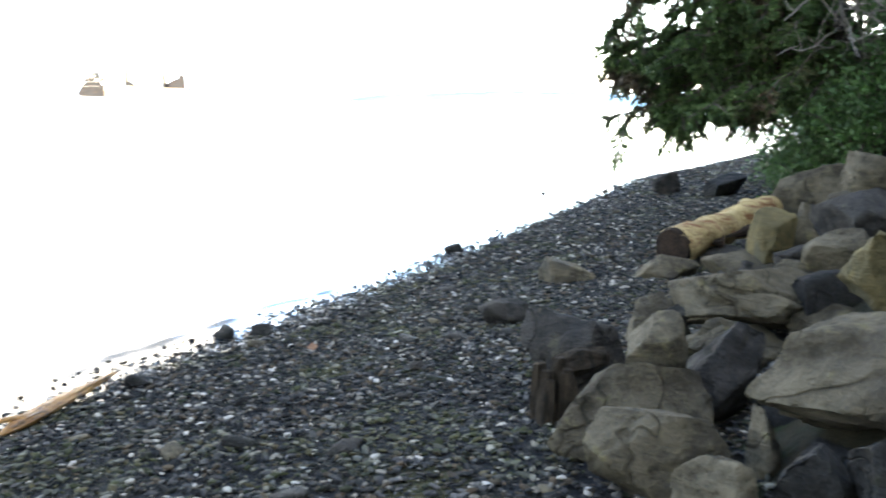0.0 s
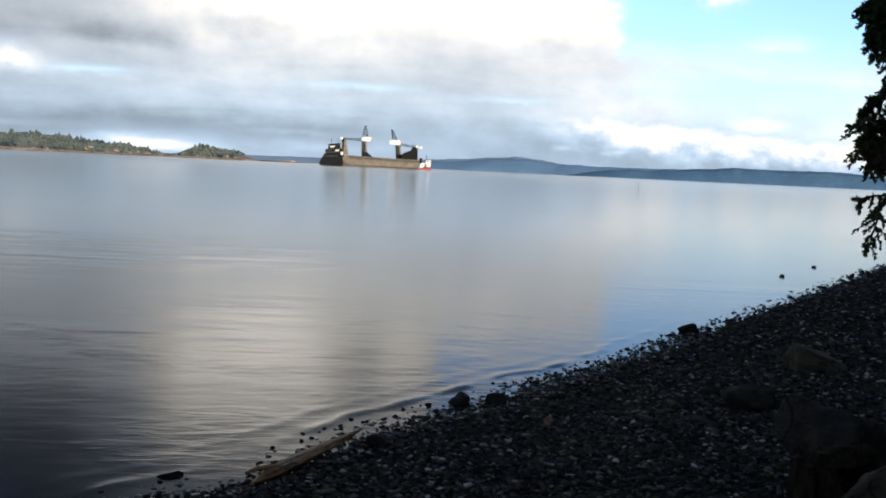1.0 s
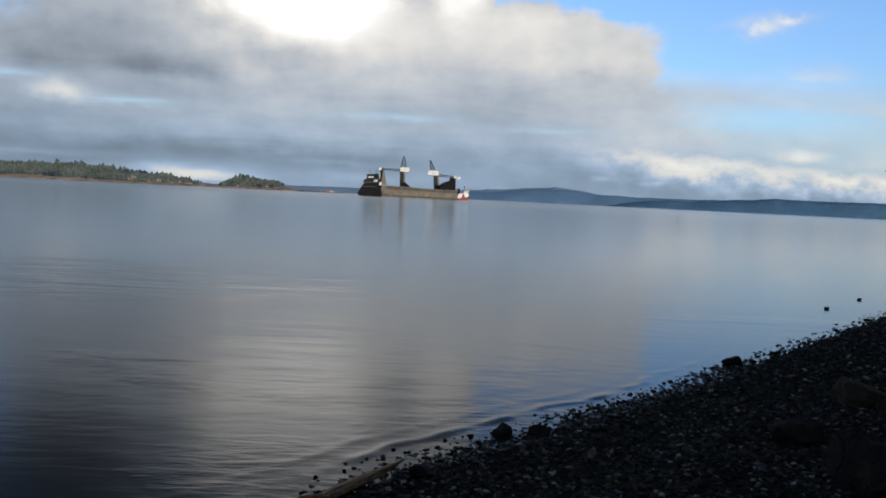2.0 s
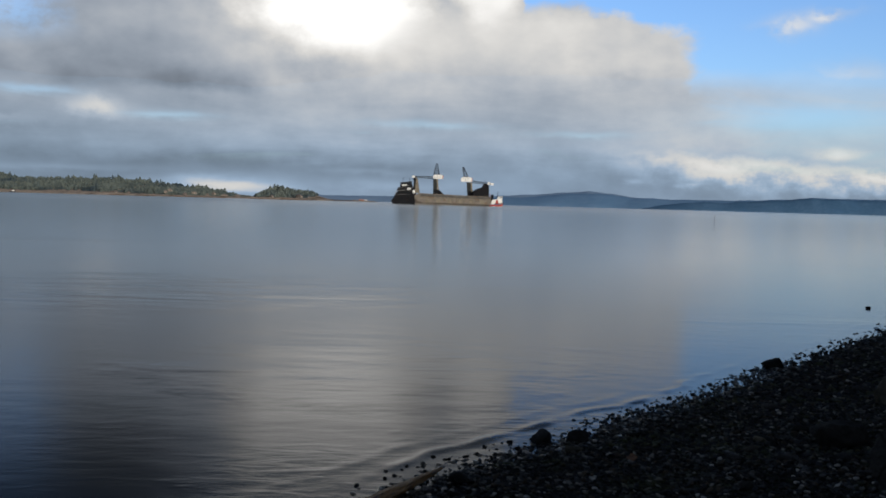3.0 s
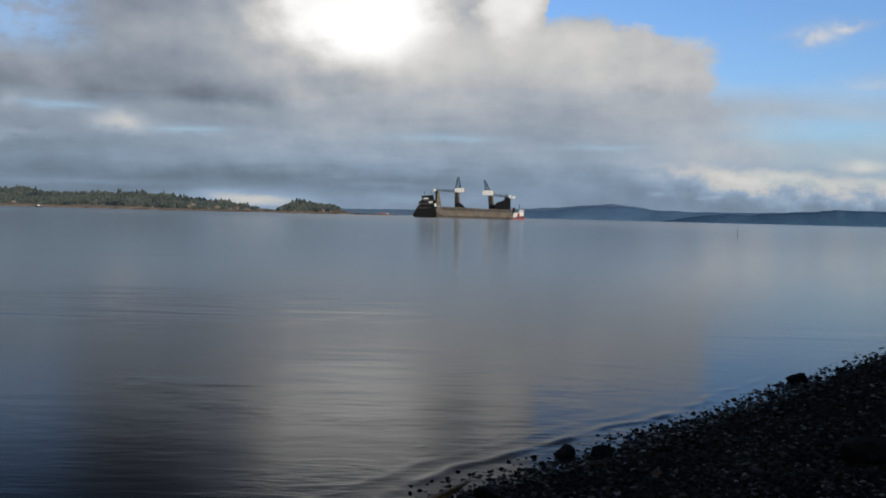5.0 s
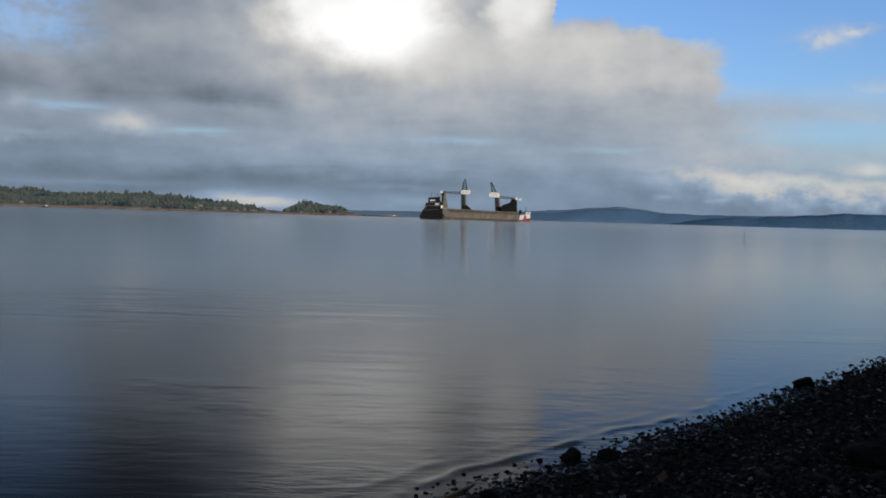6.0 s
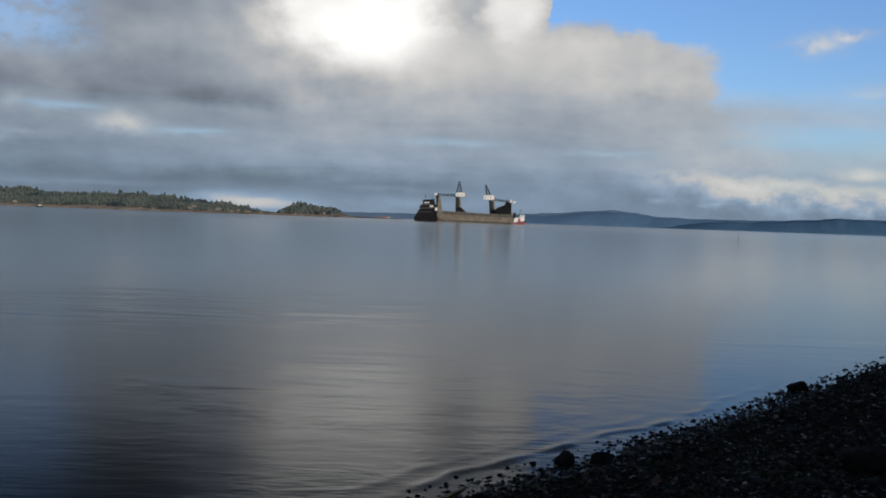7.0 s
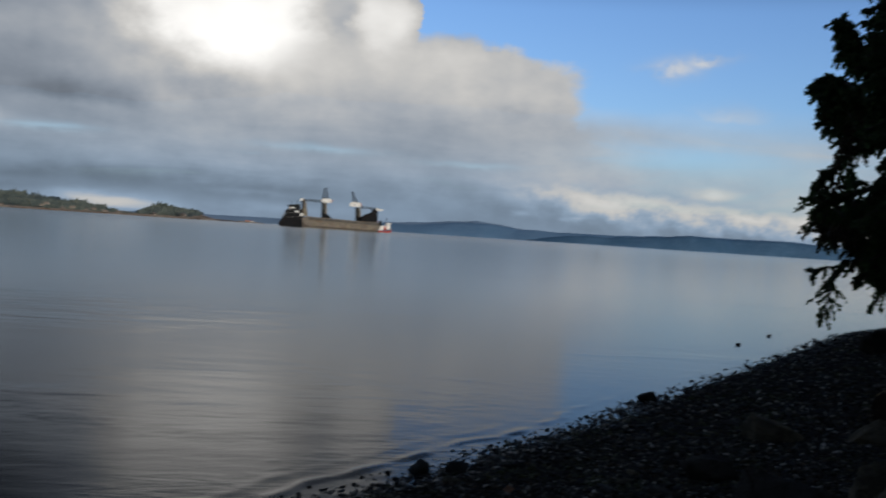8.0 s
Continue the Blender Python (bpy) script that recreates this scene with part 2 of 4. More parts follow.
def pebble_material(name, wet):
    """Mixed beach gravel: slate greys with some tan, rust, pale and shell-white stones, and green algae in patches."""
    m = bpy.data.materials.new(name)
    m.use_nodes = True
    n = Nodes(m.node_tree)
    b = n.tree.nodes["Principled BSDF"]
    r = n.add("ShaderNodeNewGeometry").outputs["Random Per Island"]
    ramp = n.add("ShaderNodeValToRGB")
    ramp.color_ramp.interpolation = "CONSTANT"
    stops = ((0, (0.0121, 0.0129, 0.0129)), (.18, (0.0257, 0.0265, 0.0273)), (.33, (0.00605, 0.00605, 0.00605)), (.48, (0.0378, 0.0386, 0.0394)), (.60, (0.0348, 0.0287, 0.0212)),
             (.69, (0.0197, 0.0227, 0.0151)), (.77, (0.0681, 0.0681, 0.0666)), (.85, (0.053, 0.0408, 0.0287)), (.905, (0.120, 0.114, 0.100)), (.972, (0.265, 0.257, 0.236)))
    ramp.color_ramp.elements[0].color, ramp.color_ramp.elements[1].color = (*stops[0][1], 1), (*stops[-1][1], 1)
    ramp.color_ramp.elements[1].position = stops[-1][0]
    for at, c in stops[1:-1]:
        ramp.color_ramp.elements.new(at).color = (*c, 1)
    n.put(ramp.inputs[0], r)
    place = n.add("ShaderNodeTexCoord").outputs["Object"]
    col = n.mix(n.ramp(n.noise(place, 60, 4, .6), .3, .7), ramp.outputs[0], n.mix(1.0, ramp.outputs[0], (1.5, 1.5, 1.5), "MULTIPLY"))
    algae = n.math("MULTIPLY", n.ramp(n.noise(place, 1.1, 5, .6), .50, .64), n.ramp(r, .15, .7))
    col = n.mix(n.math("MULTIPLY", algae, .5), col, (.055, .065, .022))
    n.put(b.inputs["Base Color"], col)
    n.put(b.inputs["Roughness"], wet)
    b.inputs["Specular IOR Level"].default_value = .07
    bp = n.add("ShaderNodeBump")
    n.put(bp.inputs["Strength"], .3), n.put(bp.inputs["Distance"], .004)
    n.put(bp.inputs["Height"], n.noise(place, 160, 4, .6))
    n.put(b.inputs["Normal"], bp.outputs[0])
    return m


def water_material():
    m = bpy.data.materials.new("sea water")
    m.use_nodes = True
    n = Nodes(m.node_tree)
    b = n.tree.nodes["Principled BSDF"]
    b.inputs["Base Color"].default_value = (.012, .016, .020, 1)
    b.inputs["IOR"].default_value = 1.17
    place = n.add("ShaderNodeTexCoord").outputs["Object"]
    # long calm swell, wavelets in a few drifting patches, fine ripples near the beach, rougher towards the horizon
    turned = n.add("ShaderNodeVectorRotate")
    turned.rotation_type = "Z_AXIS"
    n.put(turned.inputs["Vector"], place)
    turned.inputs["Angle"].default_value = radians(-23)
    across = turned.outputs[0]
    swell = n.noise(n.stretch(across, .10, .40, 1), 1.0, 2, .45, .4)
    split = n.add("ShaderNodeSeparateXYZ")
    n.put(split.inputs[0], place)
    n.put(b.inputs["Roughness"], n.math("ADD", n.ramp(split.outputs[1], 120.0, 600.0, .10, .15), n.ramp(split.outputs[1], 9.0, 40.0, .03, 0.0)))
    warp = n.math("SUBTRACT", n.noise(n.stretch(place, .5, .5, 1), 1.0, 4, .6), .5)

    def puff(x, y, rx, ry):
        a = n.math("DIVIDE", n.math("SUBTRACT", n.math("MULTIPLY_ADD", warp, 4.0, split.outputs[0]), x), rx)
        b = n.math("DIVIDE", n.math("SUBTRACT", n.math("MULTIPLY_ADD", warp, 3.0, split.outputs[1]), y), ry)
        return n.ramp(n.math("ADD", n.math("MULTIPLY", a, a), n.math("MULTIPLY", b, b)), 1.0, .15)

    wavelet = n.noise(n.stretch(across, .36, 1.5, 1), 1.0, 3, .5, .5)
    ripple = n.noise(n.stretch(across, 2.2, 7.0, 1), 1.0, 3, .55, .5)
    drift = n.ramp(n.noise(n.stretch(across, .035, .16, 1), 1.0, 4, .6), .54, .74)
    far = n.math("MAXIMUM", n.math("MAXIMUM", puff(-13.0, 18.5, 6.0, 5.0), n.math("MULTIPLY", puff(-5.2, 11.5, 3.0, 3.0), .45)), n.math("MULTIPLY", drift, .6))
    near = n.math("MAXIMUM", puff(-3.4, 7.2, 1.3, 1.0), puff(-2.9, 9.3, 1.0, 1.2))
    h = n.math("MULTIPLY_ADD", n.math("MULTIPLY", wavelet, far), .095, n.math("MULTIPLY", swell, .017))
    h = n.math("MULTIPLY_ADD", n.math("MULTIPLY", ripple, n.math("MULTIPLY_ADD", near, 1.3, .62)), .0088, h)
    bp = n.add("ShaderNodeBump")
    n.put(bp.inputs["Strength"], 1.0), n.put(bp.inputs["Distance"], .32)
    n.put(bp.inputs["Height"], h)
    n.put(b.inputs["Normal"], bp.outputs[0])
    return m


WATER = water_material()
PEBBLES, WET_PEBBLES = pebble_material("dry gravel", .75), pebble_material("wet gravel", .28)
GRAVEL = material("gravel bed", (0.00864, 0.00936, 0.0108), (0.0324, 0.03456, 0.03744), 9, .9, .8, 55, .06, third=(0.0432, 0.04464, 0.0216), third_scale=1.3)
SOIL = material("bank soil", (0.0072, 0.0084, 0.0048), (0.027, 0.024, 0.0144), 3, .95, .8, 22, .1, third=(0.012, 0.024, 0.0072))
ROCK = rock_material("sandstone boulder", (.029, .025, .0175), (.120, .105, .074), (.054, .050, .042), (.120, .109, .053))
ROCK_OCHRE = rock_material("ochre sandstone", (.062, .053, .028), (.165, .135, .068), (.095, .090, .062), (.16, .135, .06), .15)
ROCK_DARK = rock_material("dark basalt", (.014, .0135, .0125), (.060, .057, .052), (.028, .028, .028), (.066, .062, .044))
# wet rock of the shallows; on the bank its near-black colour paints shade
ROCK_WET_SHADE = rock_material("weedy shore rock and shaded bank rock", (.007, .007, .007), (.030, .030, .028), (.012, .014, .008), (.030, .032, .018), .3, .7)
WOOD_PALE = material("bleached log", (0.17, 0.115, 0.05), (0.46, 0.36, 0.18), 3.2, .8, .9, 18, .2, third=(0.16, 0.062, 0.028), third_scale=3.8, stretch=(.4, 2, 2))
WOOD_END = material("rotten log end", (0.012, 0.008, 0.006), (0.04, 0.027, 0.018), 8, .9, .9, 40, .15)
WOOD_ORANGE = material("wet orange driftwood", (.20, .09, .025), (.46, .25, .08), 8, .5, .5, 60, .35, third=(.09, .045, .02), third_scale=6, stretch=(3, .5, 3))
WOOD_ROT = material("rotten stump", (0.008, 0.006, 0.0045), (0.05, 0.038, 0.024), 7, .9, .9, 30, .2, stretch=(4, 4, .6))
BARK = material("fir bark", (.035, .030, .026), (.16, .145, .125), 5, .95, .9, 22, .15, stretch=(2, 2, .5))
DEAD = material("bare grey twigs", (.13, .12, .105), (.30, .275, .245), 9, .9, .3, 40, .15)
NEEDLES = material("fir needles", (0.029, 0.058, 0.019), (0.078, 0.132, 0.041), 2.2, .65, 0, 1, .3, .4, (0.075, 0.055, 0.032), .9, island=True)
LEAVES = material("shrub leaves", (0.016, 0.042, 0.010), (0.055, 0.118, 0.030), 2.2, .55, 0, 1, .35, .4, island=True)
LEAF_FALLEN = material("fallen leaf", (0.09, 0.04, 0.018), (0.15, 0.07, 0.03), 20, .7, 0)


# ---- mesh helpers ----
def part(name, bm, mat, parent=None, label="", smooth=False):
    """Links a bmesh as one mesh object, under its thing or part when one is given."""
    me = bpy.data.meshes.new(name)
    if smooth:
        for f in bm.faces:
            f.smooth = True
    bm.to_mesh(me)
    bm.free()
    me.materials.append(mat)
    ob = new(name, me)
    ob.parent = parent
    return tagged(ob, label) if label else ob


def sheet(name, verts, faces, mat, smooth=True):
    me = bpy.data.meshes.new(name)
    me.from_pydata(verts, [], faces)
    if smooth:
        me.shade_smooth()
    me.materials.append(mat)
    me.update()
    return new(name, me)


def box(bm, x0, x1, y0, y1, z0, z1, taper=0.0):
    v = [bm.verts.new((x, y, z)) for z, k in ((z0, 0), (z1, taper)) for x, y in ((x0 + k, y0 + k), (x1 - k, y0 + k), (x1 - k, y1 - k), (x0 + k, y1 - k))]
    for q in ((0, 3, 2, 1), (4, 5, 6, 7), (0, 1, 5, 4), (1, 2, 6, 5), (2, 3, 7, 6), (3, 0, 4, 7)):
        bm.faces.new([v[i] for i in q])


def prism(bm, outline, y0, y1):
    """A plate of an outline in x and z, from y0 to y1."""
    a, b = [bm.verts.new((x, y0, z)) for x, z in outline], [bm.verts.new((x, y1, z)) for x, z in outline]
    bm.faces.new(a), bm.faces.new(b[::-1])
    for i in range(len(a)):
        j = (i + 1) % len(a)
        bm.faces.new((a[j], a[i], b[i], b[j]))
    bmesh.ops.recalc_face_normals(bm, faces=bm.faces)


def tube(bm, points, radii, sides=8, jitter=0.0, rng=None):
    """A tapered, closed tube along points."""
    rings = []
    for i, p in enumerate(points):
        p = Vector(p)
        d = (Vector(points[min(i + 1, len(points) - 1)]) - Vector(points[max(i - 1, 0)])).normalized()
        u = d.orthogonal().normalized() if abs(d.z) > .95 else Vector((0, 0, 1)).cross(d).normalized()
        v = d.cross(u)
        rings.append([bm.verts.new(p + (u * math.cos(a) + v * math.sin(a)) * radii[i] * (1 + (rng.uniform(-jitter, jitter) if rng else 0)))
                      for a in (math.tau * k / sides for k in range(sides))])
    for a, b in zip(rings, rings[1:]):
        for k in range(sides):
            bm.faces.new((a[k], a[(k + 1) % sides], b[(k + 1) % sides], b[k]))
    bm.faces.new(rings[0][::-1]), bm.faces.new(rings[-1])


# ---- the lie of the land ----
SHORE_Y = (-60, 0, 5.93, 6.3, 7.5, 8.1, 9, 10, 11.7, 13.8, 17.8, 29.1, 35.7, 48.5, 62, 75, 90)
SHORE_X = (-32, -5.6, -3.3, -3.0, -2.78, -2.58, -2.1, -1.9, -1.27, -.7, .52, 3.9, 7, 12.2, 30, 160, 4900)
FOOT_Y = (-60, 0, 4, 5, 7, 9, 11.5, 18, 30, 60, 75, 90)
FOOT_X = (-20, .6, .35, .35, 1.1, 1.6, 2.4, 4.6, 9.5, 32, 175, 4900)


def ground_z(x, y):
    """Height of the ground: sea bed, beach, boulder bank and an added wooded hillside, mostly unseen, that shades them.
    """
    x, y = np.asarray(x, float), np.asarray(y, float)
    d = (x - np.interp(y, SHORE_Y, SHORE_X)) * .93
    z = np.where(d > 0, np.minimum(.1 * d, .55 + .03 * d), np.maximum(-8, .08 * d))
    e = np.maximum(0, x - np.interp(y, FOOT_Y, FOOT_X))
    # the hillside climbs to 24 m out of view to keep sun off the beach
    return z + np.minimum(np.where(e < .3, 0, np.where(e < 2.3, .6 * (e - .3), 1.2 + .62 * (e - 2.3))), 24)


def steps(fine0, fine1, step, lo, hi, grow=1.25):
    """Grid lines: even between fine0 and fine1, then ever wider out to lo and hi."""
    a = list(np.arange(fine0, fine1 + 1e-6, step))
    s = step
    while a[-1] < hi:
        s *= grow
        a.append(min(a[-1] + s, hi))
    s = step
    while a[0] > lo:
        s *= grow
        a.insert(0, max(a[0] - s, lo))
    return np.array(a)


def grid_faces(nx, ny):
    i = np.arange(nx - 1)[None, :] + np.arange(ny - 1)[:, None] * nx
    i = i.ravel()
    return np.stack([i, i + 1, i + nx + 1, i + nx], 1).tolist()


gx, gy = steps(-5, 7, .12, -4900, 4900), steps(2, 36, .15, -4900, 4900)
X, Y = np.meshgrid(gx, gy)
Z = ground_z(X, Y)
rough = np.array([noise.noise((x * 1.3, y * 1.3, 0)) * .02 + noise.noise((x * 4, y * 4, 3)) * .006 - .012 for x, y in zip(X.ravel(), Y.ravel())]).reshape(X.shape)
Z = Z + np.where((np.abs(X) < 60) & (np.abs(Y) < 90), rough, 0)
ground = sheet("ground", np.stack([X.ravel(), Y.ravel(), Z.ravel()], 1).tolist(), grid_faces(len(gx), len(gy)), GRAVEL)
ground.data.materials.append(SOIL)
above = (X - np.interp(Y, FOOT_Y, FOOT_X) > .25)[:-1, :-1].ravel()
ground.data.polygons.foreach_set("material_index", above.astype(np.int32))
tagged(ground, "dark grey gravel beach rising to a wooded soil bank", "beach", kind="structure")

wx, wy = steps(-6, 2.5, .045, -4900, 4900), steps(4.5, 22, .08, -4900, 4900)
X, Y = np.meshgrid(wx, wy)
D = (np.interp(Y, SHORE_Y, SHORE_X) - X) * .93                      # distance out from the shoreline
wob = np.array([noise.noise((y * .5, 2.0, 0)) for y in wy])[:, None]
wob2 = np.array([noise.noise((y * 2.3, 6.0, 0)) for y in wy])[:, None]
ridge = np.zeros_like(X)
for off, high, wide in ((.42, .0165, .042), (.70, .0025, .05), (2.2, .002, .25)):
    fade = np.array([min(1.0, max(0, .45 + 1.2 * noise.noise((y * .8, off * 5, 1)) + 1.2 * noise.noise((y * 2.6, off * 7, 4)))) * min(1, max(.15, (15 - y) / 5)) for y in wy])[:, None]
    ridge += high * fade * np.exp(-((D - off - wob * .22 * (1 + off * .4) - wob2 * .10) / wide) ** 2)
rip = np.array([noise.noise((x * 1.1 + y * .3, y * 3.0, 5)) * .0012 for x, y in zip(X.ravel(), Y.ravel())]).reshape(X.shape)
Z = ridge + np.where((D > 0) & (np.abs(X) < 12) & (np.abs(Y) < 32), rip * np.minimum(1, D), 0)
water = sheet("water", np.stack([X.ravel(), Y.ravel(), Z.ravel()], 1).tolist(), grid_faces(len(wx), len(wy)), WATER)
tagged(water, "calm grey sea reflecting cloud with faint ripples", "sea", kind="structure")


# ---- boulders of the bank ----
def rock_bmesh(seed, facets=9, detail=4, bump=.05):
    """A unit boulder: a ball cut flat by several planes, with worn edges, cracks and small relief."""
    rng = random.Random(seed)
    bm = bmesh.new()
    bmesh.ops.create_icosphere(bm, subdivisions=detail, radius=.62)
    planes = []
    for _ in range(facets + 8):
        n = Vector((rng.gauss(0, 1), rng.gauss(0, 1), rng.gauss(0, .9))).normalized()
        planes.append((n, rng.uniform(.27, .43)))
    shift = Vector((rng.uniform(-50, 50), rng.uniform(-50, 50), rng.uniform(-50, 50)))
    for v in bm.verts:
        for n, d in planes:
            over = v.co.dot(n) - d
            if over > 0:
                v.co -= n * over * .985
        q = v.co * 2.2 + shift
        dirn = v.co.normalized()
        k = noise.noise(q) * bump * .8 + noise.noise(q * 3) * bump * .5 + noise.noise(q * 7) * bump * .3
        crack = abs(noise.noise(q * .9 + Vector((9, 0, 0))))
        k -= max(0, .06 - crack) * bump * 14
        v.co += dirn * k
    lo = [min(v.co[i] for v in bm.verts) for i in range(3)]
    hi = [max(v.co[i] for v in bm.verts) for i in range(3)]
    for v in bm.verts:
        v.co = Vector([(v.co[i] - lo[i]) / (hi[i] - lo[i]) - .5 for i in range(3)])
    return bm


def boulder(label, mat, x, y, z, sx, sy, sz, turn=0.0, tip=0.0, seed=1, facets=9, detail=4, bump=.05, category="boulder", group="boulders of the bank", name="boulder"):
    bm = rock_bmesh(seed, facets, detail, bump)
    bmesh.ops.scale(bm, vec=(sx, sy, sz), verts=bm.verts)
    ob = part(name, bm, mat, smooth=True)
    ob.matrix_world = pose(x, y, z, 0, tip, turn)
    return tagged(ob, label, category, group)


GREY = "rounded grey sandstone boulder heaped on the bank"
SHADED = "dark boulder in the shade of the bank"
boulder("smooth blue-grey sandstone boulder at the foot of the bank", ROCK, .43, 5.0, .53, .57, .5, .44, -4, 6, 3, 6, 5, .04)
boulder("broad tan sandstone boulder beside a rotten stump", ROCK, .40, 5.5, .48, .76, .62, .62, 8, -5, 11, 7, 5, .04)
boulder("pointed mossy sandstone boulder", ROCK, .57, 5.82, .68, .31, .34, .54, 0, 0, 21, 4, 4, .04)
boulder("dark weathered boulder on the gravel", ROCK_DARK, .24, 6.68, .48, .60, .5, .60, 20, 0, 31, 8)
boulder("large pale slab of sandstone with a cracked edge", ROCK, 1.50, 7.45, .72, 1.14, .9, .46, 6, 6, 41, 7, 5, .07)
boulder("broken ledge of pale sandstone under a slab", ROCK, 1.24, 7.05, .46, .78, .7, .42, 14, 10, 45, 9, 5, .08)
boulder("sloping blue-grey boulder wedged between others", ROCK_DARK, .94, 6.05, .55, .38, .7, .66, 0, 24, 51, 5, 5, .05)
boulder("huge blocky grey boulder with yellow lichen", ROCK, 1.18, 4.74, .95, .90, .68, .54, 5, 4, 62, 10, 5, .06)
boulder(GREY, ROCK, .60, 4.5, .55, .31, .32, .32, 30, -18, 71, 6, 5, .05)
# dark boulders under the huge block: gap shade is put into their colour
boulder(SHADED, ROCK_WET_SHADE, .83, 4.2, .69, .29, .3, .33, 25, 8, 72, 7, bump=.07)
boulder(SHADED, ROCK_WET_SHADE, 1.02, 4.0, .79, .30, .3, .36, 0, 12, 73, 7, bump=.07)
boulder(SHADED, ROCK_WET_SHADE, 1.16, 4.46, .58, .7, .4, .40, 0, 0, 772, 7, 3)
boulder("narrow upright tan rock in a dark gap", ROCK, .84, 4.86, .58, .14, .2, .40, 0, -6, 771, 7, 3)
boulder("ochre sandstone boulder high on the bank", ROCK_OCHRE, 1.80, 6.2, 1.08, .46, .45, .54, 0, 0, 74, 7, bump=.06)
boulder(GREY, ROCK, 2.12, 8.0, .92, .45, .45, .50, 0, 10, 75)
boulder(GREY, ROCK, 2.08, 8.8, .66, .30, .3, .28, 0, 0, 76)
boulder(SHADED, ROCK_WET_SHADE, 1.84, 7.2, .72, .5, .5, .52, 0, -15, 77)
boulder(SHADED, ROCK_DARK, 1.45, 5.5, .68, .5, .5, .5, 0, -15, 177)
boulder("small blue-grey stone lying against a slab", ROCK_DARK, .98, 7.42, .60, .24, .22, .20, 0, 8, 178, 6)
boulder("ochre sandstone boulder against a bleached log", ROCK_OCHRE, 2.37, 10.3, .73, .53, .5, .64, 0, -12, 78, 6)
boulder(GREY, ROCK, 2.72, 10.4, .80, .42, .5, .60, 0, 0, 79, 7)
boulder("flat dark slab of rock high on the bank", ROCK_DARK, 2.72, 9.0, 1.10, .72, .7, .46, 0, -12, 80, 7)
boulder("long brown boulder at the edge of the trees", ROCK, 3.88, 13.6, .92, 1.25, .9, .76, 0, -10, 81, 8)
boulder(GREY, ROCK, 3.84, 11.7, 1.22, .74, .7, .64, 0, 0, 82, 8)
boulder("low tan boulder on the upper beach", ROCK, 1.50, 10.8, .33, .62, .5, .36, 0, 5, 83, 6)
boulder("low tan boulder on the upper beach", ROCK, 2.07, 10.3, .45, .62, .5, .36, 0, 0, 84, 7)
boulder("small ochre stone beside a boulder", ROCK_OCHRE, 1.54, 10.2, .30, .28, .2, .13, 0, 0, 85, 6, 3)
boulder("pale slab half buried in gravel", ROCK, .90, 7.9, .42, .52, .55, .44, 15, -10, 86, 7)
boulder("dark boulder under a bleached log", ROCK_DARK, 2.20, 11.6, .36, .74, .5, .30, 0, 0, 87, 7)
boulder("dark flat-topped boulder alone on the gravel", ROCK_DARK, -.11, 9.0, .23, .46, .42, .27, 10, 0, 88, 7, group="boulders on the beach")
boulder("brown pyramid-shaped boulder alone on the gravel", ROCK, .53, 10.95, .23, .56, .5, .36, 0, 8, 89, 4, group="boulders on the beach")
boulder("tall cone-shaped boulder far along the beach", ROCK_DARK, 3.43, 22.0, .33, .58, .5, .62, 0, 0, 90, 4, group="boulders on the beach")
boulder("long black boulder far along the beach", ROCK_WET_SHADE, 4.3, 20.6, .44, .95, .7, .5, 0, -12, 91, 7, group="boulders on the beach")
rng = random.Random(5)
fill = 0
while fill < 150:
    y = rng.uniform(-6, 17)
    x = float(np.interp(y, FOOT_Y, FOOT_X)) + rng.uniform(.15, 2.6)
    s = rng.uniform(.3, .62)
    # fillers low in the bank get the near-black rock as painted crevice shade
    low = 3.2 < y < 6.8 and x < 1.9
    boulder("weathered boulder packed into the bank", ROCK_WET_SHADE if low else rng.choice((ROCK, ROCK_DARK, ROCK_WET_SHADE)), x, y, float(ground_z(x, y)) + (-.10 if low else .02), s, s * rng.uniform(.7, 1), s * rng.uniform(.55, .8),
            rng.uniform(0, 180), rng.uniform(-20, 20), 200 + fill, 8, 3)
    fill += 1

# ---- stones at the water's edge ----
boulder("black weedy rock standing in shallow water", ROCK_WET_SHADE, -2.37, 8.82, .02, .17, .16, .16, 0, 0, 301, 7, 3, .08, "rock", "rocks in the shallows", "shore_rock")
boulder("black weedy rock standing in shallow water", ROCK_WET_SHADE, -2.08, 8.9, .03, .18, .16, .17, 0, 0, 302, 7, 3, .08, "rock", "rocks in the shallows", "shore_rock")
boulder("black weedy rock standing in shallow water", ROCK_WET_SHADE, -.70, 13.9, .03, .30, .24, .18, 0, 0, 303, 7, 3, .08, "rock", "rocks in the shallows", "shore_rock")
boulder("thin dark slab lying in shallow water", ROCK_WET_SHADE, -3.50, 6.25, .0, .16, .10, .06, 40, 0, 304, 6, 3, .05, "rock", "rocks in the shallows", "shore_rock")
boulder("small rock standing alone in the water", ROCK_WET_SHADE, .92, 23.0, .01, .11, .09, .075, 0, 0, 305, 7, 3, .08, "rock", "rocks in the shallows", "shore_rock")
boulder("small rock standing alone in the water", ROCK_WET_SHADE, 1.81, 26.1, .01, .12, .10, .075, 0, 0, 306, 7, 3, .08, "rock", "rocks in the shallows", "shore_rock")
boulder("dark rock at the end of a driftwood stick", ROCK_WET_SHADE, -2.55, 7.30, .05, .20, .16, .12, 0, 0, 307, 7, 3, .08, "rock", "rocks in the shallows", "shore_rock")
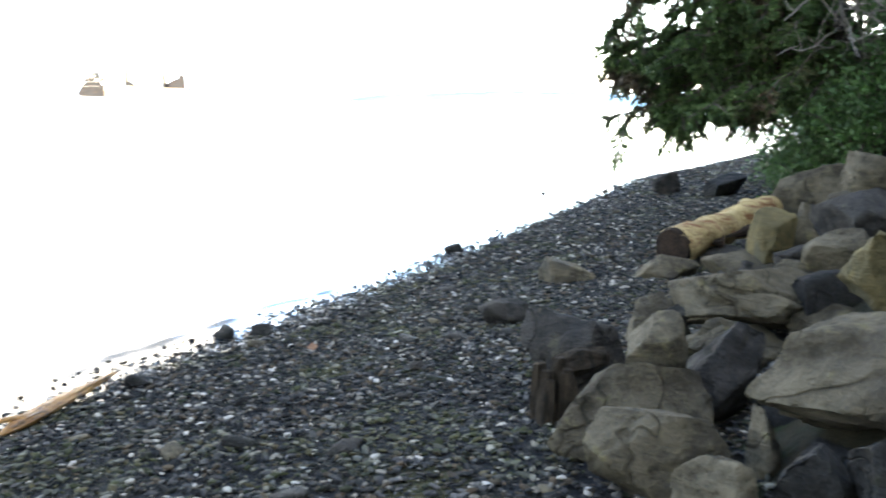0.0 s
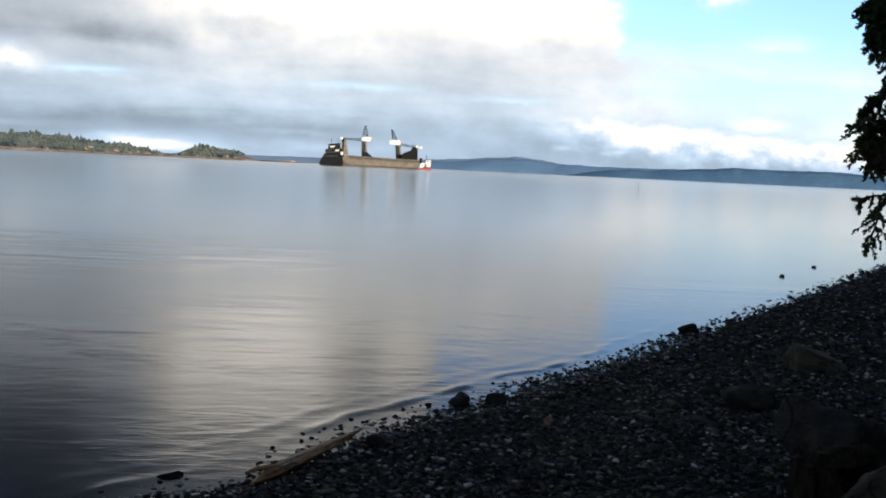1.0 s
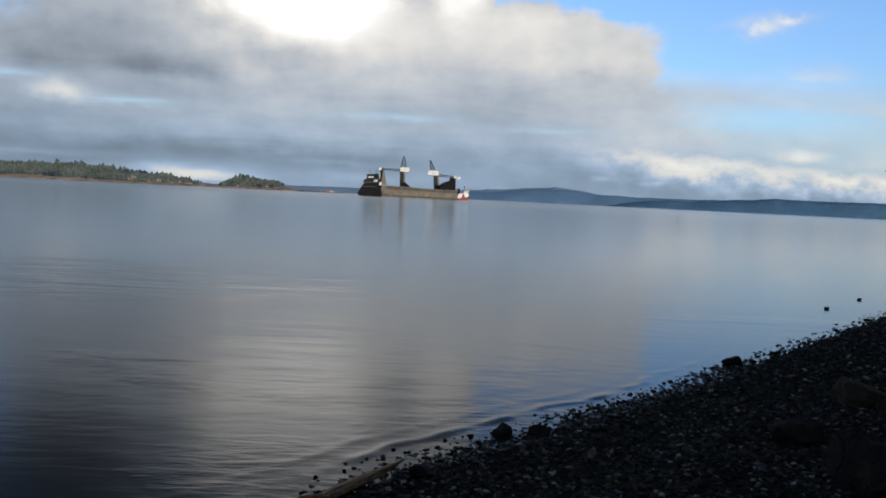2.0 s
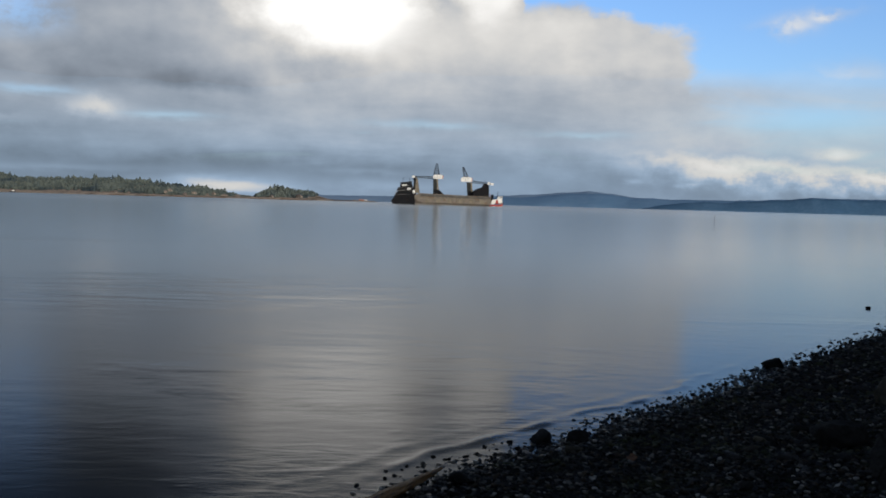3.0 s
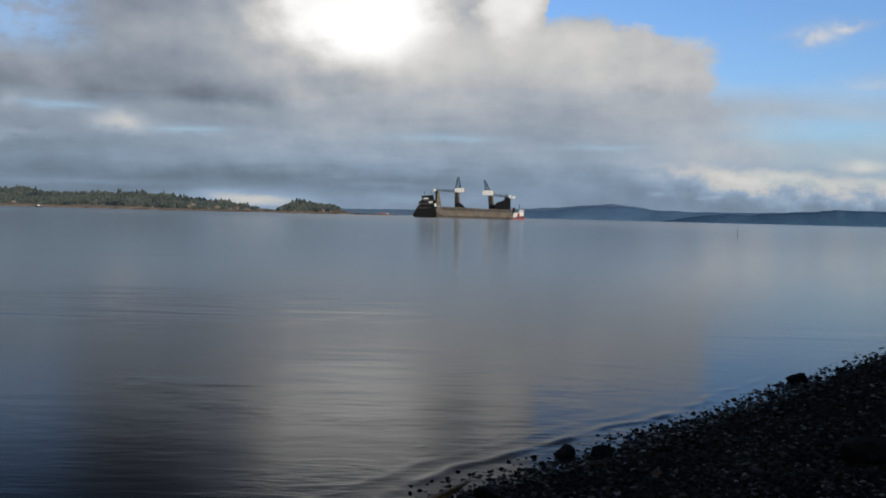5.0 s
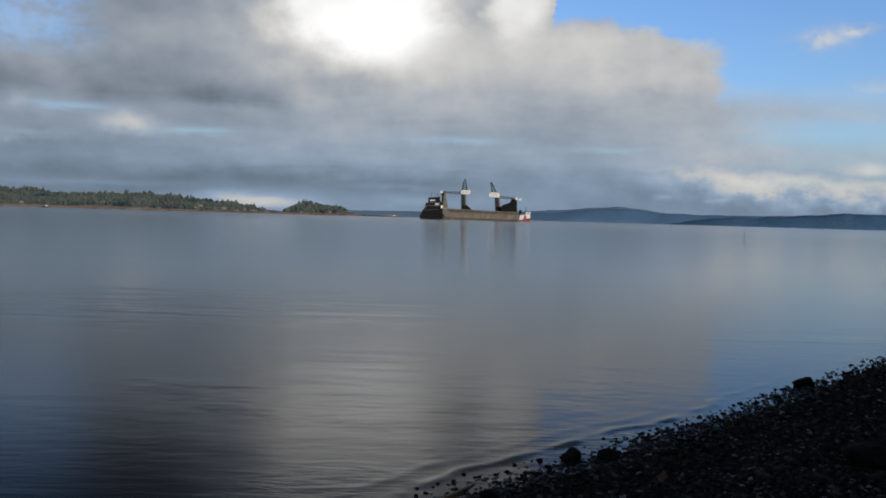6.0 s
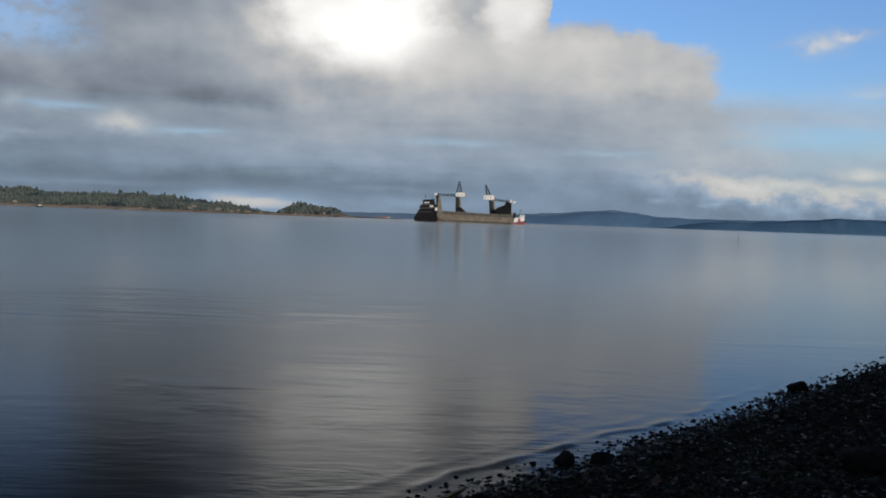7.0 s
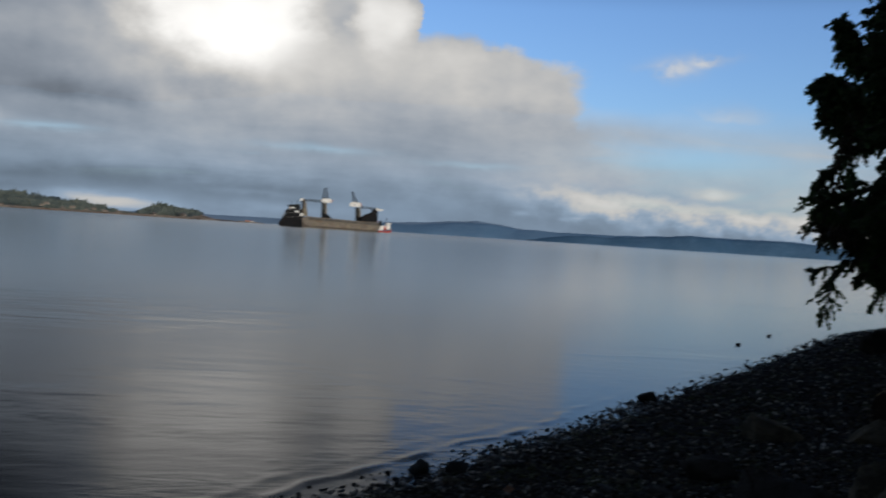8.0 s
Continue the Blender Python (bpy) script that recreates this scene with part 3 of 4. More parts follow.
for k in range(80):
    y = 5.2 + 32 * rng.random() ** 1.7
    x = float(np.interp(y, SHORE_Y, SHORE_X)) + rng.gauss(.12, .22) * (1 + y * .02)
    s = rng.uniform(.04, .11) * (1 + y * .015)
    boulder("dark wet stone at the waterline", ROCK_WET_SHADE, x, y, max(float(ground_z(x, y)), -.03) + s * .08, s, s * rng.uniform(.6, .9), s * rng.uniform(.3, .5), rng.uniform(0, 180), 0,
            400 + k, 7, 2, .06, "stone", "stones along the waterline", "shore_stone")
for k in range(170):
    y = 5.6 + 12 * rng.random() ** 1.2
    x = float(np.interp(y, SHORE_Y, SHORE_X)) - .02 - (.36 if y < 10 else .20) * rng.random() ** 1.7
    s = rng.uniform(.020, .055) * (1 + .012 * y)
    boulder("small dark stone breaking the water surface", ROCK_WET_SHADE, x, y, rng.uniform(-.012, .004), s, s * rng.uniform(.6, .9), s * .6, rng.uniform(0, 180), 0,
            800 + k, 7, 2, .06, "stone", "stones along the waterline", "shore_stone")
for k in range(90):
    y = 5 + 14 * rng.random() ** 1.3
    x = rng.uniform(float(np.interp(y, SHORE_Y, SHORE_X)) + .3, float(np.interp(y, FOOT_Y, FOOT_X)))
    s = rng.uniform(.09, .22)
    boulder("flat dark cobble lying on the gravel", rng.choice((ROCK_DARK, ROCK_DARK, ROCK_WET_SHADE, ROCK)), x, y, float(ground_z(x, y)) + s * .06, s, s * rng.uniform(.5, .8), s * rng.uniform(.25, .45),
            rng.uniform(0, 180), rng.uniform(-8, 8), 600 + k, 8, 2, .05, "cobble", "cobbles on the beach", "cobble")

# ---- driftwood ----
def log_thing():
    root = new("driftwood_log")
    rng = random.Random(8)
    a, b = Vector((1.66, 11.35, .50)), Vector((3.05, 12.9, .80))
    bm = bmesh.new()
    pts = [a.lerp(b, k / 30) + Vector((0, 0, math.sin(k * .35) * .015)) for k in range(31)]
    tube(bm, pts, [.20 - .0012 * k + .03 * noise.noise((k * .33, 2.0, 0)) + rng.uniform(-.006, .006) for k in range(31)], 22, 0, rng)
    for v in bm.verts:
        p = v.co * 5
        v.co += Vector((noise.noise(p), noise.noise(p + Vector((7, 0, 0))), noise.noise(p + Vector((0, 9, 0))))) * .045
    part("trunk", bm, WOOD_PALE, root, smooth=True)
    bm = bmesh.new()
    d = (b - a).normalized()
    tube(bm, [a - d * .035, a + d * .012], [.19, .212], 18, .05, rng)
    part("cut_end", bm, WOOD_END, root, "dark rotten log end")
    bm = bmesh.new()
    side = d.cross(Vector((0, 0, 1))).normalized()
    for t0, t1, off in ((.36, .74, .188), (.22, .33, .19), (.78, .9, .18)):
        p0, p1 = a.lerp(b, t0), a.lerp(b, t1)
        tube(bm, [p0 + side * off - Vector((0, 0, .03)), (p0 + p1) / 2 + side * (off + .004) - Vector((0, 0, .06)), p1 + side * off], [.012, .065, .012], 7, .35, rng)
    part("bark_strip", bm, WOOD_END, root, "strip of dark bark left on the log")
    return tagged(root, "bleached yellow driftwood log with a dark rotten end", "log")


log_thing()


def stick_thing():
    root = new("driftwood_stick")
    rng = random.Random(4)
    bm = bmesh.new()
    pts = [(-2.74, 7.45, .075), (-2.78, 7.1, .075), (-2.83, 6.75, .07), (-2.88, 6.45, .06), (-2.90, 6.32, .055), (-2.92, 6.18, .05)]
    tube(bm, pts, [.010, .030, .040, .046, .030, .012], 9, .22, rng)
    part("shaft", bm, WOOD_ORANGE, root)
    bm = bmesh.new()
    tube(bm, [(-2.88, 6.42, .085), (-2.95, 6.30, .10), (-3.0, 6.24, .085)], [.022, .016, .005], 7, .2, rng)
    part("splinter", bm, WOOD_ORANGE, root)
    return tagged(root, "orange wet driftwood stick lying at the waterline", "driftwood")


stick_thing()


def stump_thing():
    root = new("rotten_stump")
    rng = random.Random(6)
    for k in range(7):
        bm = bmesh.new()
        x, y = .03 + .027 * k + rng.uniform(-.02, .02), 6.02 + rng.uniform(-.09, .09)
        top = .64 + rng.uniform(-.12, .05)
        tube(bm, [(x, y, .24), (x + rng.uniform(-.01, .01), y, .42), (x + rng.uniform(-.02, .02), y, top)], [.06, .055, .03], 7, .25, rng)
        part("splinter", bm, WOOD_ROT, root)
    bm = bmesh.new()
    tube(bm, [(.13, 6.15, .54), (.24, 6.2, .60), (.38, 6.28, .60)], [.07, .075, .05], 9, .25, rng)
    part("fallen_half", bm, WOOD_ROT, root)
    return tagged(root, "black rotten splintered stump between boulders and gravel", "stump")


stump_thing()
bm = bmesh.new()
bmesh.ops.create_grid(bm, x_segments=4, y_segments=4, size=.03)
for v in bm.verts:
    v.co = Vector((v.co.x * (1 - abs(v.co.y) * 9), v.co.y * 1.4, .012 * math.sin(v.co.x * 60) + abs(v.co.x) * .3))
bmesh.ops.solidify(bm, geom=bm.faces[:], thickness=.003)
leaf = tagged(part("fallen_leaf", bm, LEAF_FALLEN), "orange fallen leaf on dark gravel", "leaf")
leaf.matrix_world = pose(-1.53, 8.13, float(ground_z(-1.53, 8.13)) + .025, 8, 0, 40)


# ---- gravel ----
def gravel(name, mat, count, y0, y1, r0, r1, seed, side0, side1, label, detail=1, lift=.2, wide=None):
    """Loose stones strewn between the shoreline and the foot of the bank."""
    g = np.random.default_rng(seed)
    shapes = []
    for k in range(8):
        bm = bmesh.new()
        bmesh.ops.create_icosphere(bm, subdivisions=detail, radius=1)
        co = np.array([v.co[:] for v in bm.verts])
        fa = np.array([[v.index for v in f.verts] for f in bm.faces])
        bm.free()
        for _ in range(5):
            n = g.normal(size=3)
            n /= np.linalg.norm(n)
            over = np.maximum(0, co @ n - g.uniform(.5, .8))
            co = co - over[:, None] * n
        shapes.append((co, fa))
    y = y0 + (y1 - y0) * g.random(count)
    s0, s1 = np.interp(y, SHORE_Y, SHORE_X) + side0, np.interp(y, FOOT_Y, FOOT_X) + side1
    x = s0 + (s1 - s0 if wide is None else wide) * g.random(count)
    z = ground_z(x, y)
    rad = r0 + (r1 - r0) * g.random(count) ** 2.2
    vs, fs, at = [], [], 0
    for i in range(count):
        co, fa = shapes[i % 8]
        a = g.random() * 6.283
        c, s = math.cos(a), math.sin(a)
        q = co * (rad[i] * g.uniform(.8, 1.3), rad[i] * g.uniform(.6, .95), rad[i] * g.uniform(.3, .6))
        tip = g.normal() * .25
        q = np.stack([q[:, 0] * c - q[:, 1] * s, q[:, 0] * s + q[:, 1] * c, q[:, 2] + q[:, 0] * tip], 1)
        vs.append(q + (x[i], y[i], z[i] + rad[i] * lift))
        fs.append(fa + at)
        at += len(co)
    ob = sheet(name, np.concatenate(vs).tolist(), np.concatenate(fs).tolist(), mat, detail > 1)
    return tagged(ob, label, "gravel", kind="stuff")


gravel("beach_gravel", PEBBLES, 32000, 4.4, 11, .009, .034, 1, .05, .5, "mixed dark grey beach gravel with pale shell bits")
gravel("beach_gravel", PEBBLES, 9000, -4, 4.4, .015, .045, 6, .05, .5, "mixed dark grey beach gravel")
gravel("beach_gravel", PEBBLES, 17000, 11, 21, .014, .048, 2, .2, .5, "mixed dark grey beach gravel farther along")
gravel("beach_gravel", PEBBLES, 11000, 21, 46, .022, .07, 3, .3, .5, "mixed dark grey beach gravel farther along", 1)
gravel("wet_gravel", WET_PEBBLES, 3600, 4.2, 14, .010, .036, 4, -.42, 0, "wet black gravel along the waterline", 1, .3, .75)
gravel("wet_gravel", WET_PEBBLES, 2600, 14, 40, .015, .045, 5, -.35, 0, "wet black gravel along the waterline", 1, .1, .9)


# ---- trees and shrubs on the bank ----
def blades(g, pts, dirs, length, width, droop):
    """Needle or leaf blades: narrow four-cornered leaves growing from points."""
    n = len(pts)
    d = dirs + g.normal(scale=.45, size=(n, 3))
    d[:, 2] -= droop
    d /= np.linalg.norm(d, axis=1)[:, None]
    side = np.cross(d, g.normal(size=(n, 3)))
    side /= np.linalg.norm(side, axis=1)[:, None]
    l, w = (length * g.uniform(.6, 1.3, n))[:, None], (width * g.uniform(.7, 1.3, n))[:, None]
    v = np.stack([pts, pts + d * l * .45 + side * w, pts + d * l, pts + d * l * .5 - side * w], 1).reshape(-1, 3)
    return v, np.arange(n * 4).reshape(-1, 4)


def limb_points(g, base, tip, sag, n=9):
    """Points along a limb from base to tip; base may be several points that the limb passes."""
    line = np.array([*base, tip] if isinstance(base[0], tuple) else [base, tip], float)
    base, tip = line[0], line[-1]
    t = np.linspace(0, 1, n)[:, None]
    p = np.stack([np.interp(t[:, 0] * (len(line) - 1), np.arange(len(line)), line[:, k]) for k in range(3)], 1)
    p[:, 2] += np.sin(t[:, 0] * math.pi) * sag
    p[1:-1] += g.normal(scale=.035 * np.linalg.norm(tip - base) / 3, size=(n - 2, 3))
    return p


def conifer(name, label, trunk, radii, limbs, seed, twig=.55, dead=(), blade=(.075, .0085), per=46, step=.085, sub=0, hang=.75):
    """A fir: leaning trunk, limbs from trunk to tips, sprays of needles along the limbs, and bare dead branches."""
    g, rng = np.random.default_rng(seed), random.Random(seed)
    root = new(name)
    bm = bmesh.new()
    tube(bm, trunk, radii, 12, .07, rng)
    part("trunk", bm, BARK, root, smooth=True)
    vs, fs, at = [], [], 0
    if sub:
        more = []
        for base, tip, sag, dens in limbs:
            p = limb_points(g, base, tip, sag)
            span = np.linalg.norm(p[-1] - p[0])
            for k in range(sub):
                i = 2 + k * 6 // sub
                d = (p[-1] - p[0]) / span * g.uniform(.1, .8) + g.normal(scale=.6, size=3)
                d /= np.linalg.norm(d) + 1e-6
                e = p[i] + d * span * g.uniform(.07, .16)
                e[2] -= g.uniform(.05, .25)
                more.append((tuple(p[i]), tuple(e), .03, 1.1))
        limbs = list(limbs) + more
    for base, tip, sag, dens in limbs:
        p = limb_points(g, base, tip, sag)
        length = float(np.linalg.norm(p[-1] - p[0]))
        bm = bmesh.new()
        tube(bm, [tuple(q) for q in p], [.012 + .012 * length * (1 - k / (len(p) - 1)) for k in range(len(p))], 5)
        part("limb", bm, BARK, root)
        if not dens:
            continue
        axis = (p[-1] - p[0]) / length
        across = np.cross(axis, (0, 0, 1))
        across /= np.linalg.norm(across) + 1e-6
        m = max(4, int(length / step * dens))
        for k in range(m):
            t = .22 + .78 * (k + g.random()) / m
            q = p[min(int(t * 8), 7)] + (p[min(int(t * 8), 7) + 1] - p[min(int(t * 8), 7)]) * (t * 8 - int(t * 8))
            tw = twig * (1.15 - .75 * t) * g.uniform(.6, 1.3)
            d = across * g.choice((-1, 1)) * g.uniform(.4, 1) + axis * g.uniform(.2, .9) + np.array((0, 0, g.uniform(-hang, .3)))
            d /= np.linalg.norm(d)
            u = g.random(per)[:, None]
            pts = q + d * tw * u + np.array((0, 0, -.25)) * tw * u * u
            v, f = blades(g, pts, np.tile(d, (per, 1)), *blade, .15)
            vs.append(v), fs.append(f + at)
            at += len(v)
    crown = sheet("crown", np.concatenate(vs).tolist(), np.concatenate(fs).tolist(), NEEDLES, False)
    crown.parent = root
    for a, b in dead:
        bm = bmesh.new()
        p = limb_points(g, a, b, g.uniform(-.2, .15), 7)
        tube(bm, [tuple(q) for q in p], [.025 - .003 * k for k in range(7)], 5)
        for k in (2, 3, 4, 5):
            e = p[k] + g.normal(scale=.28, size=3)
            tube(bm, [tuple(p[k]), tuple((p[k] + e) / 2 + g.normal(scale=.04, size=3)), tuple(e)], [.010, .007, .003], 4)
        part("dead_branch", bm, DEAD, root, "bare grey dead branch")
    return tagged(root, label, "tree")


def along(trunk, z):
    zs = [p[2] for p in trunk]
    return tuple(float(np.interp(z, zs, [p[i] for p in trunk])) for i in range(3))


FIR_TRUNK = ((7.1, 18.0, .4), (6.5, 17.85, 1.4), (5.9, 17.8, 2.4), (5.3, 17.75, 3.5), (4.85, 17.8, 5.0), (4.6, 17.9, 7.0), (4.5, 18.0, 9.5), (4.5, 18.0, 12.0))
g0 = random.Random(31)


def fir_side(z):
    """How far out over the beach the closed foliage reaches at a height."""
    return float(np.interp(z, (1.2, 2.35, 2.5, 2.7, 2.85, 3.3, 3.5, 6.0, 12.0), (2.85, 2.68, 2.2, 2.15, 2.60, 2.60, 2.15, 2.05, 3.6)))


FIR_LIMBS = []
# the separate boughs that hang out over the beach: height on the trunk, the points they pass, the tip and how leafy they are
for zb, via, tip, dens in (
        (6.6, ((2.7, 17.3, 6.3),), (1.75, 17.2, 6.7), 1.6), (6.0, ((2.6, 17.3, 5.3), (2.0, 17.2, 5.1)), (1.48, 17.2, 5.62), 1.5), (5.6, ((2.6, 17.2, 4.85),), (1.72, 17.1, 4.95), 1.2),
        (5.2, ((2.7, 17.3, 4.4), (1.8, 17.2, 4.22)), (1.22, 17.2, 4.62), 2.2), (5.0, ((2.7, 17.2, 4.3), (2.0, 17.1, 4.1)), (1.40, 17.1, 4.25), 2.2), (4.9, ((2.6, 17.2, 4.2),), (1.75, 17.2, 3.98), 1.6),
        (4.4, ((2.7, 17.2, 3.85), (2.0, 17.2, 3.60), (1.65, 17.2, 3.28)), (1.34, 17.2, 2.88), .9), (3.6, ((2.8, 17.2, 2.95), (2.2, 17.2, 2.72), (1.75, 17.2, 2.62)), (1.40, 17.2, 2.72), 2.2),
        (3.5, ((2.8, 17.2, 2.85), (2.1, 17.1, 2.58)), (1.48, 17.1, 2.50), 2.2), (3.4, ((2.7, 17.2, 2.7),), (1.66, 17.2, 2.42), 1.8), (3.6, ((2.8, 17.2, 3.0), (2.0, 17.2, 2.9)), (1.55, 17.2, 2.95), 1.0),
        (3.0, ((2.8, 17.2, 2.35),), (2.15, 17.2, 2.13), 1.2), (2.8, ((2.9, 17.2, 2.1), (2.4, 17.2, 2.02), (2.0, 17.2, 1.86)), (1.62, 17.2, 1.58), .6),
        (2.7, ((2.8, 17.2, 1.95),), (2.25, 17.2, 1.84), 1.2), (2.5, ((2.9, 17.2, 1.65),), (2.42, 17.2, 1.68), .9), (2.4, ((3.1, 17.1, 1.75),), (2.75, 17.1, 1.72), .9)):
    for k in range(3 if dens > 1 else 1):
        off = [g0.uniform(-.11, .11) * k for _ in range(3)]
        FIR_LIMBS.append(((along(FIR_TRUNK, zb),) + tuple((a + off[0], b + off[1], c + off[2]) for a, b, c in via), (tip[0] + .20 + .10 * k, tip[1] + off[1], tip[2] + off[2]), .05, dens * 1.2))
for k in range(230):
    z = 1.75 + 8.2 * ((k + g0.random()) / 230) ** 1.2
    x, y = fir_side(z) + 2.4 * g0.random() ** 1.6, g0.uniform(15.9, 17.6)
    near = (y - 1.0) / 16.2
    FIR_LIMBS.append((along(FIR_TRUNK, min(z + g0.uniform(.2, 1.0), 11.5)), (-.4 + (x + .4) * near, y, 1.93 + (z - 1.93) * near), g0.uniform(.05, .3), 1.3))
for k in range(75):
    zb = 2.2 + 8.8 * g0.random() ** 1.5
    a, r = g0.uniform(-1.6, 1.7), g0.uniform(1.2, 3.0) * (1.1 - zb / 16)
    b = along(FIR_TRUNK, zb)
    FIR_LIMBS.append((b, (b[0] + math.cos(a) * r, b[1] + math.sin(a) * r, max(1.4, zb - g0.uniform(.1, .8))), g0.uniform(.1, .4), 1.2))
FIR_DEAD = [(along(FIR_TRUNK, g0.uniform(2.6, 4.4)), (g0.uniform(3.4, 6.6), g0.uniform(14.0, 15.2), g0.uniform(2.2, 4.0))) for _ in range(20)]
conifer("fir_tree", "leaning dark green fir with drooping limbs over the beach", FIR_TRUNK, (.26, .21, .18, .165, .15, .12, .07, .02), FIR_LIMBS, 17, .32, dead=FIR_DEAD, blade=(.07, .019), per=40, step=.070, sub=6, hang=1.1)


def plain_fir(name, label, x, y, high, spread, seed, count):
    rng = random.Random(seed)
    z = float(ground_z(x, y)) - .2
    trunk = [(x + rng.uniform(-.1, .1) * k, y + rng.uniform(-.1, .1) * k, z + high * k / 5) for k in range(6)]
    limbs = []
    for k in range(count):
        f = (k + rng.random()) / count
        b = along(trunk, z + high * (.06 + .92 * f))
        a, r = rng.uniform(0, math.tau), spread * (1.05 - f) * rng.uniform(.7, 1.15)
        limbs.append((b, (b[0] + math.cos(a) * r, b[1] + math.sin(a) * r, b[2] - .25 * r), .15, 1.0))
    return conifer(name, label, trunk, [.2, .17, .14, .1, .06, .02], limbs, seed, .7, blade=(.12, .022), per=20, step=.12)


plain_fir("fir_tree", "dense dark fir behind the boulders on the bank", 8.3, 19.6, 16, 3.8, 41, 90)
plain_fir("fir_tree", "dense dark fir added on the wooded bank", 9.6, 16.2, 18, 4.2, 42, 90)
plain_fir("fir_tree", "dense dark fir added on the wooded bank", 8.6, 23.5, 15, 3.4, 43, 80)
# unseen firs beside and behind the camera, added tall to shade the beach
plain_fir("fir_tree", "dense dark fir added on the wooded bank", 7.4, 11.6, 20, 4.2, 44, 110)
plain_fir("fir_tree", "dense dark fir added on the wooded bank", 6.4, 5.5, 20, 4.6, 45, 120)
plain_fir("fir_tree", "dense dark fir added on the wooded bank", 5.4, -.5, 20, 4.6, 46, 120)
plain_fir("fir_tree", "dense dark fir added on the wooded bank", 2.6, -6.0, 20, 4.6, 47, 120)


def shrub(x, y, high, wide, seed, label, mat=None):
    g, rng = np.random.default_rng(seed), random.Random(seed)
    root = new("shrub")
    z = float(ground_z(x, y)) - .08
    vs, fs, at = [], [], 0
    for k in range(14):
        a, r = rng.uniform(0, math.tau), wide * rng.uniform(.3, 1)
        tip = (x + math.cos(a) * r, y + math.sin(a) * r, z + high * rng.uniform(.35, 1))
        p = limb_points(g, (x + rng.uniform(-.1, .1), y + rng.uniform(-.1, .1), z), tip, .15 * high)
        bm = bmesh.new()
        tube(bm, [tuple(q) for q in p], [.016 - .0015 * i for i in range(9)], 5)
        part("stem", bm, BARK, root)
        n = 190
        t = g.uniform(.25, 1, n) * 7.99
        i = t.astype(int)
        pts = p[i] + (p[i + 1] - p[i]) * (t - i)[:, None] + g.normal(scale=.13, size=(n, 3))
        v, f = blades(g, pts, g.normal(size=(n, 3)), .085, .026, .1)
        vs.append(v), fs.append(f + at)
        at += len(v)
    crown = sheet("foliage", np.concatenate(vs).tolist(), np.concatenate(fs).tolist(), mat or LEAVES, False)
    crown.parent = root
    return tagged(root, label, "shrub", "shrubs under the firs")


for k, (x, y, h, wd) in enumerate(((5.0, 19.2, 1.5, 1.0), (5.6, 18.4, 2.4, 1.0), (6.0, 16.9, 2.3, 1.1), (5.2, 16.4, 1.1, .8), (4.35, 15.9, 1.2, .7), (4.95, 15.5, 1.7, .9), (5.6, 15.3, 2.1, 1.0), (6.9, 16.2, 2.3, 1.2), (7.0, 18.6, 2.2, 1.3), (6.0, 20.6, 1.7, 1.2), (7.6, 14.6, 1.8, 1.2), (5.9, 14.4, 1.2, .9))):
    shrub(x, y, h, wd, 70 + k, "bright green leafy shrub at the foot of the fir")

# ---- across the water ----
STEEL_DARK = material("black-painted steel", (.005, .006, .008), (.014, .015, .018), .4, .7, 0, spec=.08, third=(.018, .014, .012), third_scale=.3)
STEEL_BROWN = material("rust-brown hull plating", (0.115, 0.10, 0.083), (0.205, 0.18, 0.155), .3, .7, 0, third=(0.14, 0.09, 0.055), third_scale=.16)
STEEL_GREY = material("grey-green crane steel", (.016, .019, .02), (.04, .043, .043), .5, .7, 0, spec=.12)
WHITE = material("white paint", (.62, .62, .60), (.80, .80, .78), .6, .5, 0)
RED = material("red hull paint", (.26, .03, .02), (.42, .05, .035), .6, .5, 0)
ORANGE = material("faded orange paint", (.36, .15, .09), (.46, .21, .13), .6, .5, 0)
PALE_GREY = material("weathered grey paint", (.12, .12, .12), (.22, .22, .215), .6, .6, 0)
STEEL_BAND = material("grey bulwark plating", (.055, .054, .050), (.105, .10, .092), .4, .7, 0, third=(.13, .11, .085), third_scale=.2)
# tan of the hull patches; on crane columns and boom rest it paints sunlight
TAN = material("tan of hull patches and sunlit sides", (.13, .115, .085), (.24, .21, .16), .5, .7, 0, third=(.09, .07, .05), third_scale=.3)
GLASS = material("dark window glass", (.01, .012, .014), (.03, .035, .04), .6, .12, 0, spec=.6)
U = .2090                                  # metres for one unit of the drawing below


